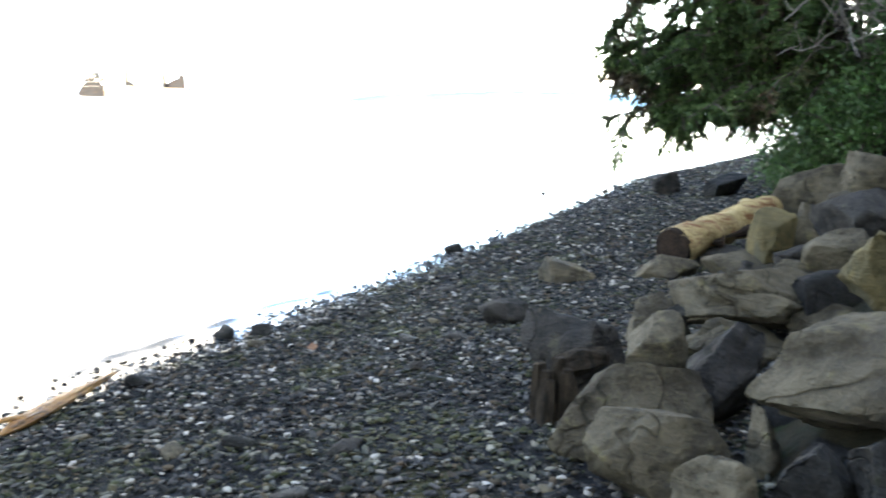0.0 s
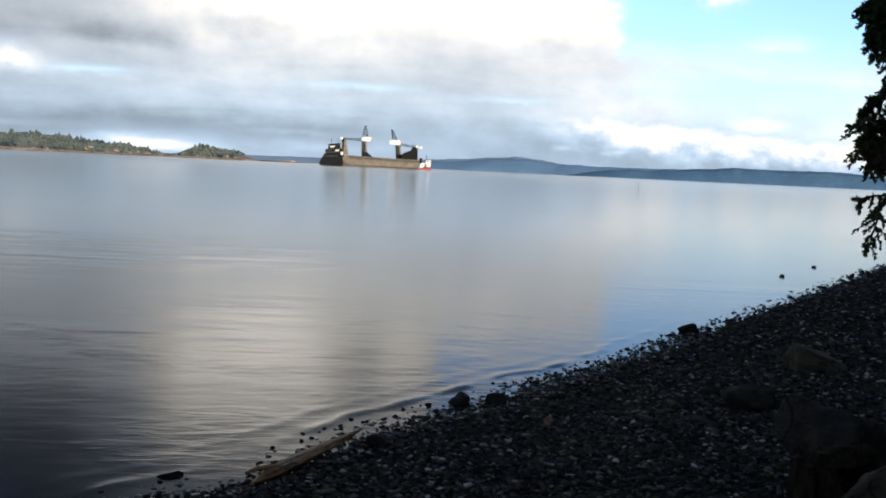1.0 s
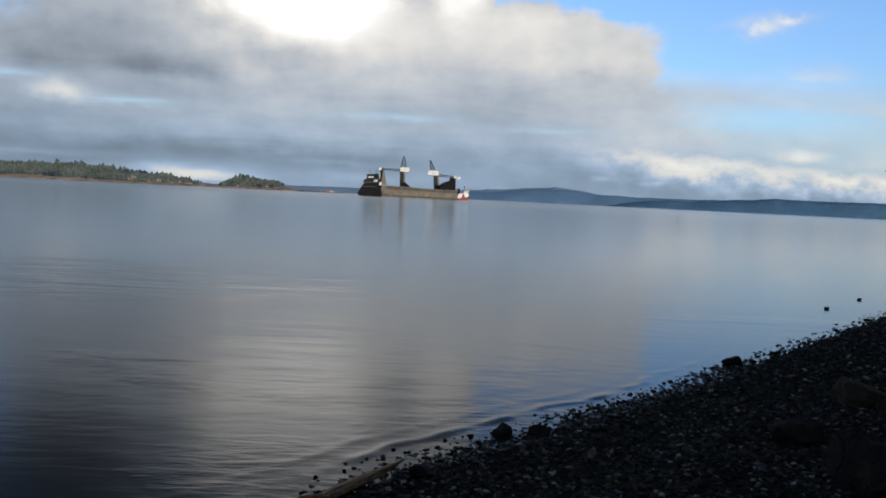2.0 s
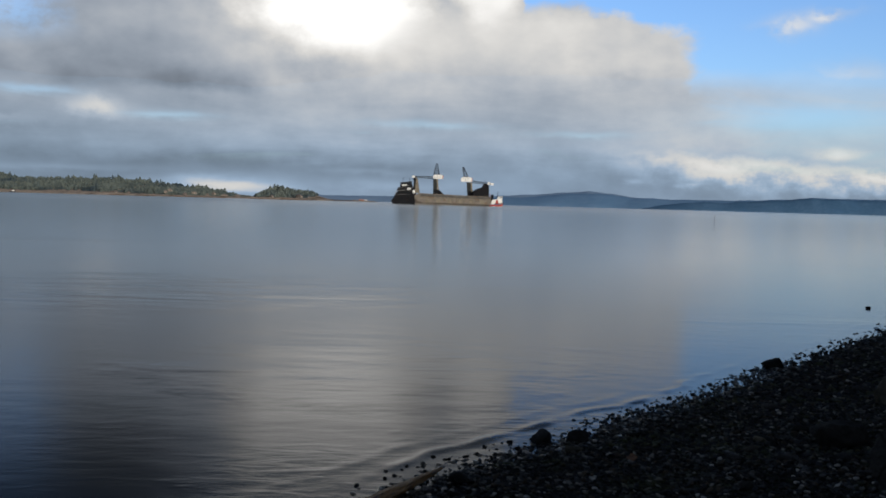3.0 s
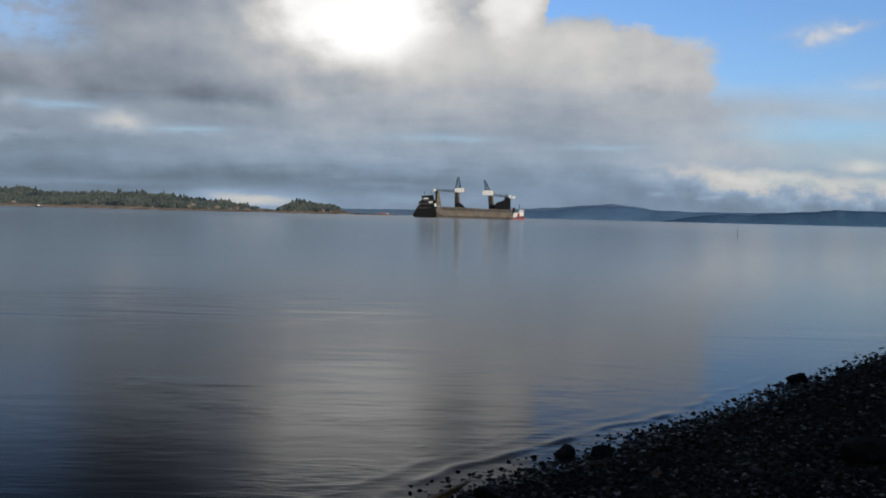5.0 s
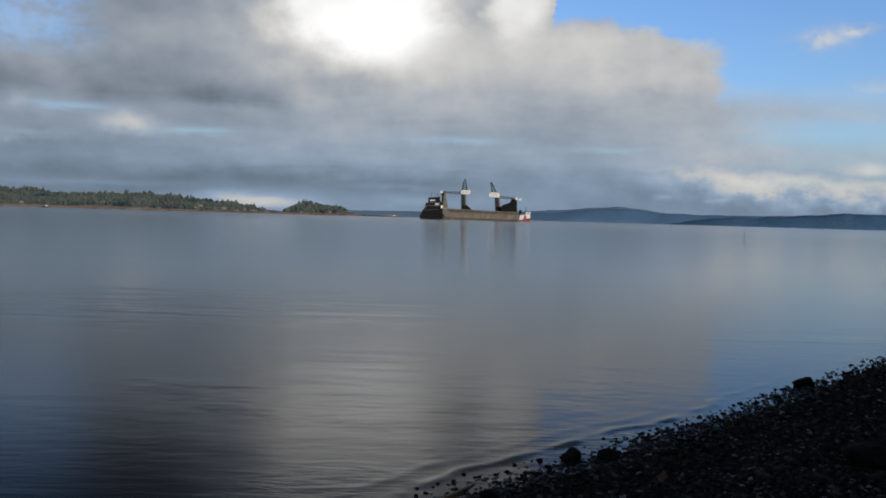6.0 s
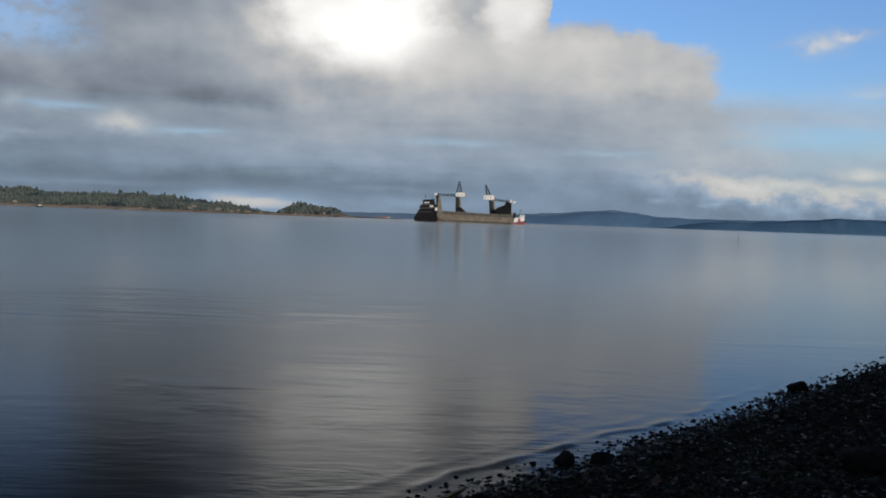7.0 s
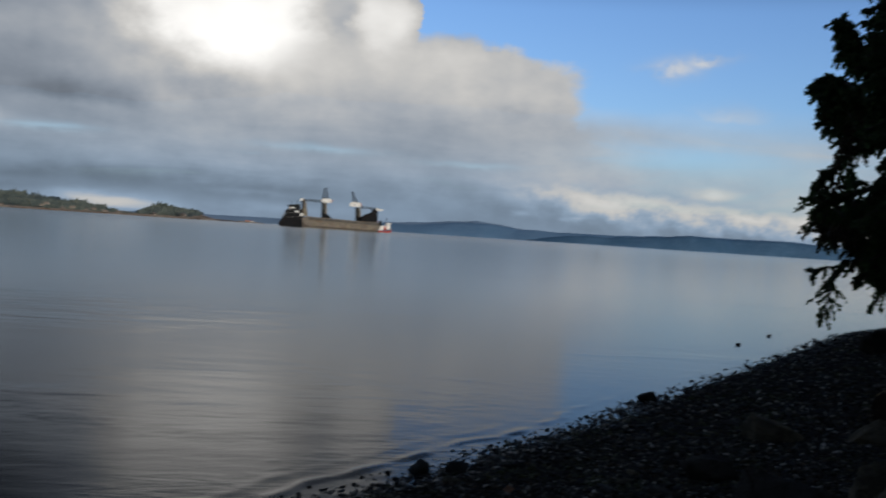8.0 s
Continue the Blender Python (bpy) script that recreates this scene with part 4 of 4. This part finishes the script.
def barge():
    root = new("log_barge")

    def solid(name, outline, y0, y1, mat, parent=None, label=""):
        bm = bmesh.new()
        prism(bm, [((x - 375) * U, (272 - y) * U) for x, y in outline], y0, y1)
        ob = part(name, bm, mat, parent or root, label)
        return ob

    hull = solid("hull", ((236, 290), (622, 290), (642, 262), (640, 222), (540, 221), (400, 217), (262, 213), (236, 222)), -13, 13, STEEL_BROWN, None, "rust-brown hull plating")
    for k in range(13):
        x = 262 + k * 29
        solid("fender", ((x, 268), (x + 3, 268), (x + 3, 219), (x, 219)), -13.3, -13, STEEL_BROWN, hull)
    solid("bulwark_band", ((264, 216), (400, 220), (540, 224), (638, 225), (638, 236), (540, 235), (400, 231), (268, 229)), -13.9, -13.35, STEEL_BAND, hull)
    for k in range(6):
        x = 290 + k * 58
        solid("rust_patch", ((x, 262), (x + 30, 264), (x + 24, 244), (x + 4, 243)), -13.12, -13.01, TAN, hull)
    solid("rubbing_strake", ((246, 262), (636, 266), (636, 269), (246, 265)), -13.6, -13.01, STEEL_DARK, hull)
    bow = solid("bow", ((112, 258), (130, 290), (240, 290), (244, 240), (238, 198), (150, 203), (133, 222), (122, 244)), -13, 13, STEEL_DARK)
    solid("deckhouse", ((140, 204), (236, 198), (230, 180), (146, 185)), -9, 9, STEEL_DARK)
    house = solid("wheelhouse", ((156, 185), (224, 181), (217, 154), (160, 160)), -7, 7, STEEL_DARK)
    for k in range(5):
        solid("window", ((165 + k * 10, 172 - k * .5), (172 + k * 10, 172 - k * .5), (172 + k * 10, 165 - k * .5), (165 + k * 10, 165 - k * .5)), -7.15, -6.9, GLASS, house)
    solid("awning", ((154, 159), (222, 151), (222, 154), (154, 162)), -8, 8, STEEL_GREY)
    for a, b, c in ((138, 204, 1.6), (150, 186, 1.4), (128, 226, 1.2)):
        solid("railing", ((a, b), (a + 84, b - 5), (a + 84, b - 5 - c), (a, b - c)), -13.4, -12.95, PALE_GREY)
    solid("white_panel", ((196, 196), (216, 195), (216, 186), (196, 187)), -9.3, -8.9, WHITE)
    solid("white_panel", ((226, 214), (238, 214), (238, 198), (226, 198)), -13.3, -12.9, WHITE)
    solid("white_panel", ((166, 176), (194, 174), (194, 168), (166, 170)), -7.4, -7.16, WHITE)
    solid("white_panel", ((132, 216), (142, 215), (142, 209), (133, 210)), -13.3, -12.9, PALE_GREY)
    for k in range(9):
        solid("rail_post", ((142 + k * 10, 203), (142.8 + k * 10, 203), (142.8 + k * 10, 193), (142 + k * 10, 193)), -13.3, -13.05, PALE_GREY)
    tower = solid("boom_rest", ((226, 212), (262, 212), (250, 138), (240, 122), (222, 124), (230, 150)), -5, 5, STEEL_DARK)
    # lighter plate over the dark tower: its sunlit side as colour
    solid("boom_rest_sunlit_side", ((236, 212), (262, 212), (250, 138), (242, 126)), -5.4, -5.02, TAN, tower)
    solid("lamp_box", ((220, 132), (234, 132), (234, 120), (220, 120)), -5.4, -3, WHITE, tower)
    solid("bulwark", ((236, 222), (268, 240), (300, 266), (288, 268), (246, 252), (236, 240)), -14.2, -13.05, STEEL_BROWN)

    def crane(column, cab, mast, boom, skirt):
        c = solid("crane", column, -3.2, 3.2, STEEL_GREY, None, "grey pedestal crane with a white cab")
        (fx, fy), (gx, gy) = column[1:3]
        # lighter plate on the right edge paints the sun on the column
        solid("column_sunlit_side", ((fx - 9, fy), (fx, fy), (gx, gy), (gx - 7, gy)), -3.6, -3.22, TAN, c)
        solid("skirt", skirt, -5, 5, STEEL_DARK, c)
        x0, x1, y0, y1 = cab
        k = solid("cab", ((x0 + 3, y1), (x1 - 3, y1), (x1, y1 - 5), (x1, y0 + 6), (x1 - 5, y0), (x0 + 8, y0), (x0, y0 + 7), (x0, y1 - 5)), -4.5, 4.5, WHITE, c)
        solid("cab_end", ((x1, y1), (x1 + 4, y1 - 3), (x1 + 4, y0 + 6), (x1, y0 + 2)), -4, 4, ORANGE, c)
        for j in range(3):
            solid("cab_post", ((x0 + 10 + j * 13, y1 - 4), (x0 + 11.5 + j * 13, y1 - 4), (x0 + 11.5 + j * 13, y0 + 4), (x0 + 10 + j * 13, y0 + 4)), -4.65, -4.4, STEEL_GREY, c)
        for dy in (-2.6, 2.6):
            for foot, head in ((mast[0], mast[1]), (mast[3], mast[2])):
                s = 3 if foot[0] < mast[3][0] else -3
                solid("mast_leg", (foot, head, (head[0] + s, head[1]), (foot[0] + s * 1.6, foot[1])), dy - .5, dy + .5, STEEL_DARK, c)
        (ax, ay), (bx, by) = mast[0], mast[-1]
        (cx, cy), (ex, ey) = mast[1], mast[2]
        for j in range(6):
            t = (j + .4) / 6
            y = ay + (cy - ay) * t
            solid("mast_brace", ((ax + (cx - ax) * t, y + 1.5), (bx + (ex - bx) * t, y + 1.5), (bx + (ex - bx) * t, y - 1.5), (ax + (cx - ax) * t, y - 1.5)), -2.6, 2.6, STEEL_DARK, c)
        (px, py), (qx, qy) = boom
        for dz in (-5, 5):
            solid("boom_chord", ((px, py + dz - 1.8), (qx, qy + dz * .5 - 1.2), (qx, qy + dz * .5 + 1.2), (px, py + dz + 1.8)), -1.6, 1.6, STEEL_GREY, c)
        for j in range(9):
            t0, t1 = j / 9, (j + 1) / 9
            a, b = (px + (qx - px) * t0, py + (qy - py) * t0), (px + (qx - px) * t1, py + (qy - py) * t1)
            s = 4 if j % 2 else -4
            solid("boom_lacing", ((a[0], a[1] - s - .8), (b[0], b[1] + s - .8), (b[0], b[1] + s + .8), (a[0], a[1] - s + .8)), -1.2, 1.2, STEEL_GREY, c)
        return c

    crane(((334, 216), (366, 216), (358, 134), (332, 134)), (332, 382, 112, 134), ((334, 112), (346, 52), (355, 52), (366, 112)), ((332, 128), (240, 126)), ((334, 217), (392, 217), (378, 204), (364, 192), (334, 192)))
    crane(((518, 222), (548, 222), (540, 148), (512, 148)), (482, 538, 121, 145), ((496, 121), (487, 66), (495, 66), (522, 121)), ((540, 144), (640, 152)), ((520, 222), (568, 222), (556, 208), (544, 196), (520, 196)))
    stern = solid("stern_block", ((548, 224), (632, 226), (630, 158), (604, 154), (596, 172), (562, 184), (548, 196)), -10, 10, STEEL_DARK)
    solid("floodlight", ((622, 158), (634, 158), (634, 145), (622, 145)), -10.5, -8, WHITE, stern)
    solid("floodlight", ((640, 160), (656, 160), (656, 148), (640, 150)), -3, 3, WHITE, stern)
    for x in (390, 570):
        solid("bollard_house", ((x, 218), (x + 8, 218), (x + 8, 228), (x, 228)), -13.6, -12.9, STEEL_GREY)
    for x in (170, 205, 610):
        solid("mast_pole", ((x, 160), (x + 1.6, 160), (x + 1.6, 132), (x, 132)), -.3, .3, STEEL_DARK)
    root.matrix_world = pose(-381.2, 1052, 0, 0, 0, 20.0)
    return tagged(root, "rust-brown log barge with two cranes moored offshore", "barge")


def tug():
    root = new("tugboat")

    def solid(name, outline, y0, y1, mat, parent=None, label=""):
        bm = bmesh.new()
        prism(bm, [((x - 375) * U, (272 - y) * U) for x, y in outline], y0, y1)
        return part(name, bm, mat, parent or root, label)

    solid("hull", ((640, 280), (704, 280), (714, 258), (690, 264), (638, 266)), 4, 13, RED, None, "red hull")
    solid("rail", ((638, 262), (690, 260), (714, 256), (714, 252), (690, 256), (638, 258)), 3.8, 13.2, STEEL_DARK)
    house = solid("deckhouse", ((654, 260), (708, 258), (706, 232), (662, 236)), 3.9, 12, WHITE)
    top = solid("wheelhouse", ((682, 233), (708, 232), (710, 220), (684, 220)), 6, 11, WHITE)
    for k in range(3):
        solid("window", ((686 + k * 8, 229), (691 + k * 8, 229), (691 + k * 8, 224), (686 + k * 8, 224)), 5.85, 6.1, GLASS, top)
        solid("porthole", ((668 + k * 12, 246), (673 + k * 12, 246), (673 + k * 12, 241), (668 + k * 12, 241)), 4.85, 5.1, GLASS, house)
    solid("casing", ((672, 259), (686, 259), (684, 238), (674, 239)), 3.4, 8, RED)
    solid("boat_deck", ((648, 262), (668, 261), (666, 236), (652, 238)), 3.5, 9, WHITE)
    solid("funnel", ((646, 252), (660, 252), (660, 210), (648, 210)), 6, 11, STEEL_DARK)
    solid("mast", ((682, 220), (685, 220), (685, 192), (683, 192)), 8, 9, STEEL_DARK)
    solid("mast", ((640, 252), (643, 252), (643, 206), (641, 206)), 8, 9, RED)
    root.matrix_world = pose(-381.2, 1052, 0, 0, 0, 20.0)
    return tagged(root, "red and white tugboat beside the barge stern", "tugboat")


barge()
tug()

# conifer green shifted to grey-blue: distance haze put into the base colour
FAR_WOOD_HAZE = material("far conifer woods greyed by haze", (0.054, 0.074, 0.078), (0.118, 0.134, 0.116), .03, .95, 0, 1, .05, .16, (0.022, 0.038, 0.056), .0045, island=True)
FAR_SHORE = material("far rocky shore", (0.16, 0.132, 0.112), (0.33, 0.275, 0.23), .06, .95, 0, 1, .05, third=(0.085, 0.07, 0.058), third_scale=.03)
# aerial haze is mixed into these hill colours, bluer and paler with distance
HILL_HAZE = material("distant wooded hills in blue haze", (0.100, 0.190, 0.315), (0.128, 0.220, 0.350), .004, 1.0, 0, 1, .0, third=(0.106, 0.196, 0.325), third_scale=.002)
HILL_NEAR_HAZE = material("wooded hills across the bay", (0.050, 0.112, 0.20), (0.078, 0.150, 0.25), .012, 1.0, 0, 1, .0, third=(0.062, 0.135, 0.245), third_scale=.004)
HILL_FAR_HAZE = material("remote wooded hills in pale haze", (0.165, 0.25, 0.37), (0.185, 0.27, 0.39), .004, 1.0, 0, 1, .0)
HOUSE = material("weathered house walls", (.15, .13, .11), (.28, .24, .20), .2, .8, 0)
ROOF = material("house roofs", (.08, .07, .07), (.16, .13, .12), .3, .8, 0)


def ridge(name, label, xs, tops, y0, depth, mat, seed, wobble, category):
    """A long island or range: a smooth back rising from the water to a crest and down again."""
    x = np.arange(xs[0], xs[-1], 14.0)
    v = np.array([0, .04, .10, .2, .35, .5, .7, 1.0])
    prof = np.array([0, .16, .30, .52, .82, 1.0, .75, 0])
    crest = np.interp(x, xs, tops)
    crest = np.array([max(.3, c + wobble * (noise.noise((a * .012, seed, 0)) + .6 * noise.noise((a * .05, seed, 7)))) if c > 1 else c for a, c in zip(x, crest)])
    verts = [(a, y0 + depth * q + 18 * noise.noise((a * .006, seed, 3)) * (1 - q), -.6 + (c + .6) * p) for q, p in zip(v, prof) for a, c in zip(x, crest)]
    ob = sheet(name, verts, grid_faces(len(x), len(v)), mat)
    return tagged(ob, label, category, kind="structure"), x, crest


def woods(name, label, xs, crest, y0, depth, count, seed, high):
    """Conifers standing on a far shore, three ragged tiers each."""
    g = np.random.default_rng(seed)
    vs, fs, at = [], [], 0
    x = g.uniform(xs[0], xs[-1], count)
    q = g.uniform(.05, .5, count) ** 1.0
    prof = np.interp(q, [0, .04, .10, .2, .35, .5], [0, .16, .30, .52, .82, 1.0])
    c = np.interp(x, xs, crest)
    hh = high * g.uniform(.55, 1.05, count) * np.array([.85 + .7 * noise.noise((a * .014, 4.0, seed)) for a in x]) * np.clip(c / 14, .35, 1)
    a = np.arange(6) * math.tau / 6
    for i in range(count):
        round_top = g.random() < .84 + .45 * noise.noise((x[i] * .011, q[i] * 4, seed))
        hh[i] *= .72 if round_top else 1.0
        r = hh[i] * (g.uniform(.5, .8) if round_top else g.uniform(.34, .52))
        z = -.6 + (c[i] + .6) * prof[i] - 1
        rows = []
        for lo, hi, k in (((.05, .7, .9), (.3, .9, 1.0), (.62, 1.0, .7)) if round_top else ((.08, .5, 1.0), (.35, .75, .75), (.6, 1.0, .5))):
            ring = np.stack([np.cos(a) * r * k * g.uniform(.7, 1.2, 6), np.sin(a) * r * k * g.uniform(.7, 1.2, 6), np.full(6, lo * hh[i]) + g.normal(scale=.03 * hh[i], size=6)], 1)
            rows.append(np.vstack([ring, [[0, 0, hi * hh[i]]]]))
            fs += [(at + j, at + (j + 1) % 6, at + 6) for j in range(6)]
            at += 7
        vs.append(np.concatenate(rows) + (x[i], y0 + depth * q[i], z))
    return tagged(sheet(name, np.concatenate(vs).tolist(), fs, FAR_WOOD_HAZE, False), label, "woods", kind="stuff")


_, x, crest = ridge("headland", "wooded headland across the water", (-4200, -3400, -2700, -2555, -2436, -2377, -2206, -2074, -2009, -1934, -1820, -1779, -1688, -1639, -1599, -1557, -1500, -1440), (52, 58, 58, 57, 52, 42, 41, 42, 48, 39, 36, 28, 22, 14, 10, 6, 3, -2), 2280, 600, FAR_SHORE, 2, 5, "headland")
woods("headland_woods", "dark conifer woods covering the headland", x, crest, 2290, 600, 7500, 3, 23)
_, x, crest = ridge("islet", "small wooded islet off the headland", (-1392, -1372, -1340, -1305, -1250, -1205, -1170, -1140), (-2, 4, 17, 25, 21, 15, 4, -2), 2270, 160, FAR_SHORE, 5, 2, "islet")
woods("islet_woods", "dark conifer woods covering the islet", x[3:-3], crest[3:-3], 2275, 160, 420, 6, 21)
ridge("spit", "low brown gravel spit beside the islet", (-1480, -1430, -1300, -1150, -1080, -1000, -960), (-1.5, 4.0, 5.0, 5.0, 3.0, 3.2, -1.5), 2235, 24, FAR_SHORE, 8, .8, "spit")
ridge("foreshore", "pale rocky foreshore under the headland woods", (-4200, -2400, -2200, -1800, -1600, -1440, -1400), (9.0, 8.5, 7.0, 6.0, 5.0, 4.5, -1.5), 2262, 26, FAR_SHORE, 9, 1.2, "foreshore")
ridge("far_hills", "blue distant hills along the horizon", (-1700, -1500, -1302, -1141, -984, -856, -706, -463, -184, -27, 61, 249, 480, 622, 900, 1300, 1900, 2400), (-3, 16, 36, 44, 61, 64, 48, 44, 48, 59, 64, 63, 66, 50, 56, 48, 60, 50), 4250, 380, HILL_HAZE, 12, 3, "hills")
ridge("bay_hills", "dark wooded hills across the bay", (-640, -560, -463, -300, -184, -100, -27, 40, 120, 249, 400, 560, 700, 900, 1300, 1900, 2400), (-3, 14, 30, 36, 40, 46, 55, 60, 57, 56, 60, 52, 44, 52, 44, 56, 46), 4080, 200, HILL_NEAR_HAZE, 21, 6, "hills")
ridge("remote_hills", "pale remote hills on the horizon", (-2700, -2400, -2100, -1800, -1500, -1200, -900, -600), (18, 26, 27, 30, 34, 50, 74, 40), 4330, 300, HILL_FAR_HAZE, 15, 4, "hills")


def cottage(x, y, z, w, seed):
    rng = random.Random(seed)
    root = new("cottage")
    bm = bmesh.new()
    box(bm, -w / 2, w / 2, -4, 4, 0, 4.5)
    part("wall", bm, HOUSE, root)
    bm = bmesh.new()
    prism(bm, [(-w / 2 - .6, 4.4), (w / 2 + .6, 4.4), (0, 8)], -4.6, 4.6)
    part("roof", bm, ROOF, root)
    for k in (-1, 1):
        bm = bmesh.new()
        box(bm, k * w / 4 - .7, k * w / 4 + .7, -4.1, -3.95, 1.2, 3.2)
        part("window", bm, GLASS, root)
    root.matrix_world = pose(x, y, z, 0, 0, rng.uniform(-20, 50))
    return tagged(root, "small weathered house on the far shore below woods", "house", "houses on the far shore")


for k, (x, z, w) in enumerate(((-2235, 11, 14), (-1792, 4, 20), (-1742, 3, 9), (-1622, 9, 9), (-1608, 14, 12), (-1560, 4, 8), (-1531, 8, 13), (-1489, 3, 9), (-1470, 7, 10), (-1437, 3, 16), (-1392, 2, 12), (-1290, 3, 11), (-1209, 6, 15), (-1180, 2, 9))):
    cottage(x, 2288 if x < -1400 else 2276, z, w, 20 + k)


LOG_RAFT = material("floating logs", (.10, .065, .045), (.24, .16, .11), .12, .9, 0, 1, .1, third=(.05, .04, .035), third_scale=.2)


def log_raft(x, y, length, seed):
    """Logs chained together afloat below the far shore."""
    rng = random.Random(seed)
    root = new("log_raft")
    for k in range(7):
        bm = bmesh.new()
        a = -length / 2 + rng.uniform(0, length * .5)
        tube(bm, [(a, k * 2.2, rng.uniform(.2, 1.6)), (a + length * .5, k * 2.2 + rng.uniform(-1, 1), rng.uniform(.2, 1.6))], [1.0, .8], 6, .1, rng)
        part("log", bm, LOG_RAFT, root)
    root.matrix_world = pose(x, y, 0, 0, 0, rng.uniform(-6, 6))
    return tagged(root, "brown raft of floating logs below the far shore", "log raft", "log rafts under the headland")


for k, (x, length) in enumerate(((-1740, 70), (-1640, 60), (-1560, 70), (-1490, 80), (-1420, 60), (-1300, 70), (-1200, 90))):
    log_raft(x, 2225, length, 50 + k)


def scow():
    root = new("scow")
    bm = bmesh.new()
    prism(bm, [(-30, -1), (30, -1), (33, 2.4), (-33, 2.4)], -5, 5)
    part("hull", bm, LOG_RAFT, root)
    for x0, x1, h, mat in ((-4, 8, 5.5, ORANGE), (10, 16, 4.6, WHITE), (-22, -14, 4.2, PALE_GREY)):
        bm = bmesh.new()
        box(bm, x0, x1, -4, 4, 2.4, h, .4)
        part("deckhouse", bm, mat, root)
    root.matrix_world = pose(-1030, 2262, 0, 0, 0, 6)
    return tagged(root, "low brown scow with a red deckhouse far off", "scow")


scow()


def motor_boat(x, y):
    root = new("motor_boat")
    bm = bmesh.new()
    prism(bm, [(-7, 0), (7, 0), (9, 3), (-7.5, 2.4)], -2, 2)
    part("hull", bm, STEEL_DARK, root)
    bm = bmesh.new()
    box(bm, -1, 6, -1.6, 1.6, 2.4, 5.6, .3)
    part("cabin", bm, WHITE, root)
    root.matrix_world = pose(x, y, -.3, 0, 0, 20)
    return tagged(root, "small white and dark motor boat on the water", "boat")


motor_boat(-1860, 1985)
bm = bmesh.new()
tube(bm, [(0, 0, -2), (0, 0, .5), (.03, 0, 1.3)], [.028, .025, .02], 6)
pole = tagged(part("mooring_pole", bm, STEEL_DARK), "thin dark pole standing in the water", "pole")
pole.matrix_world = pose(-11.4, 140, 0)
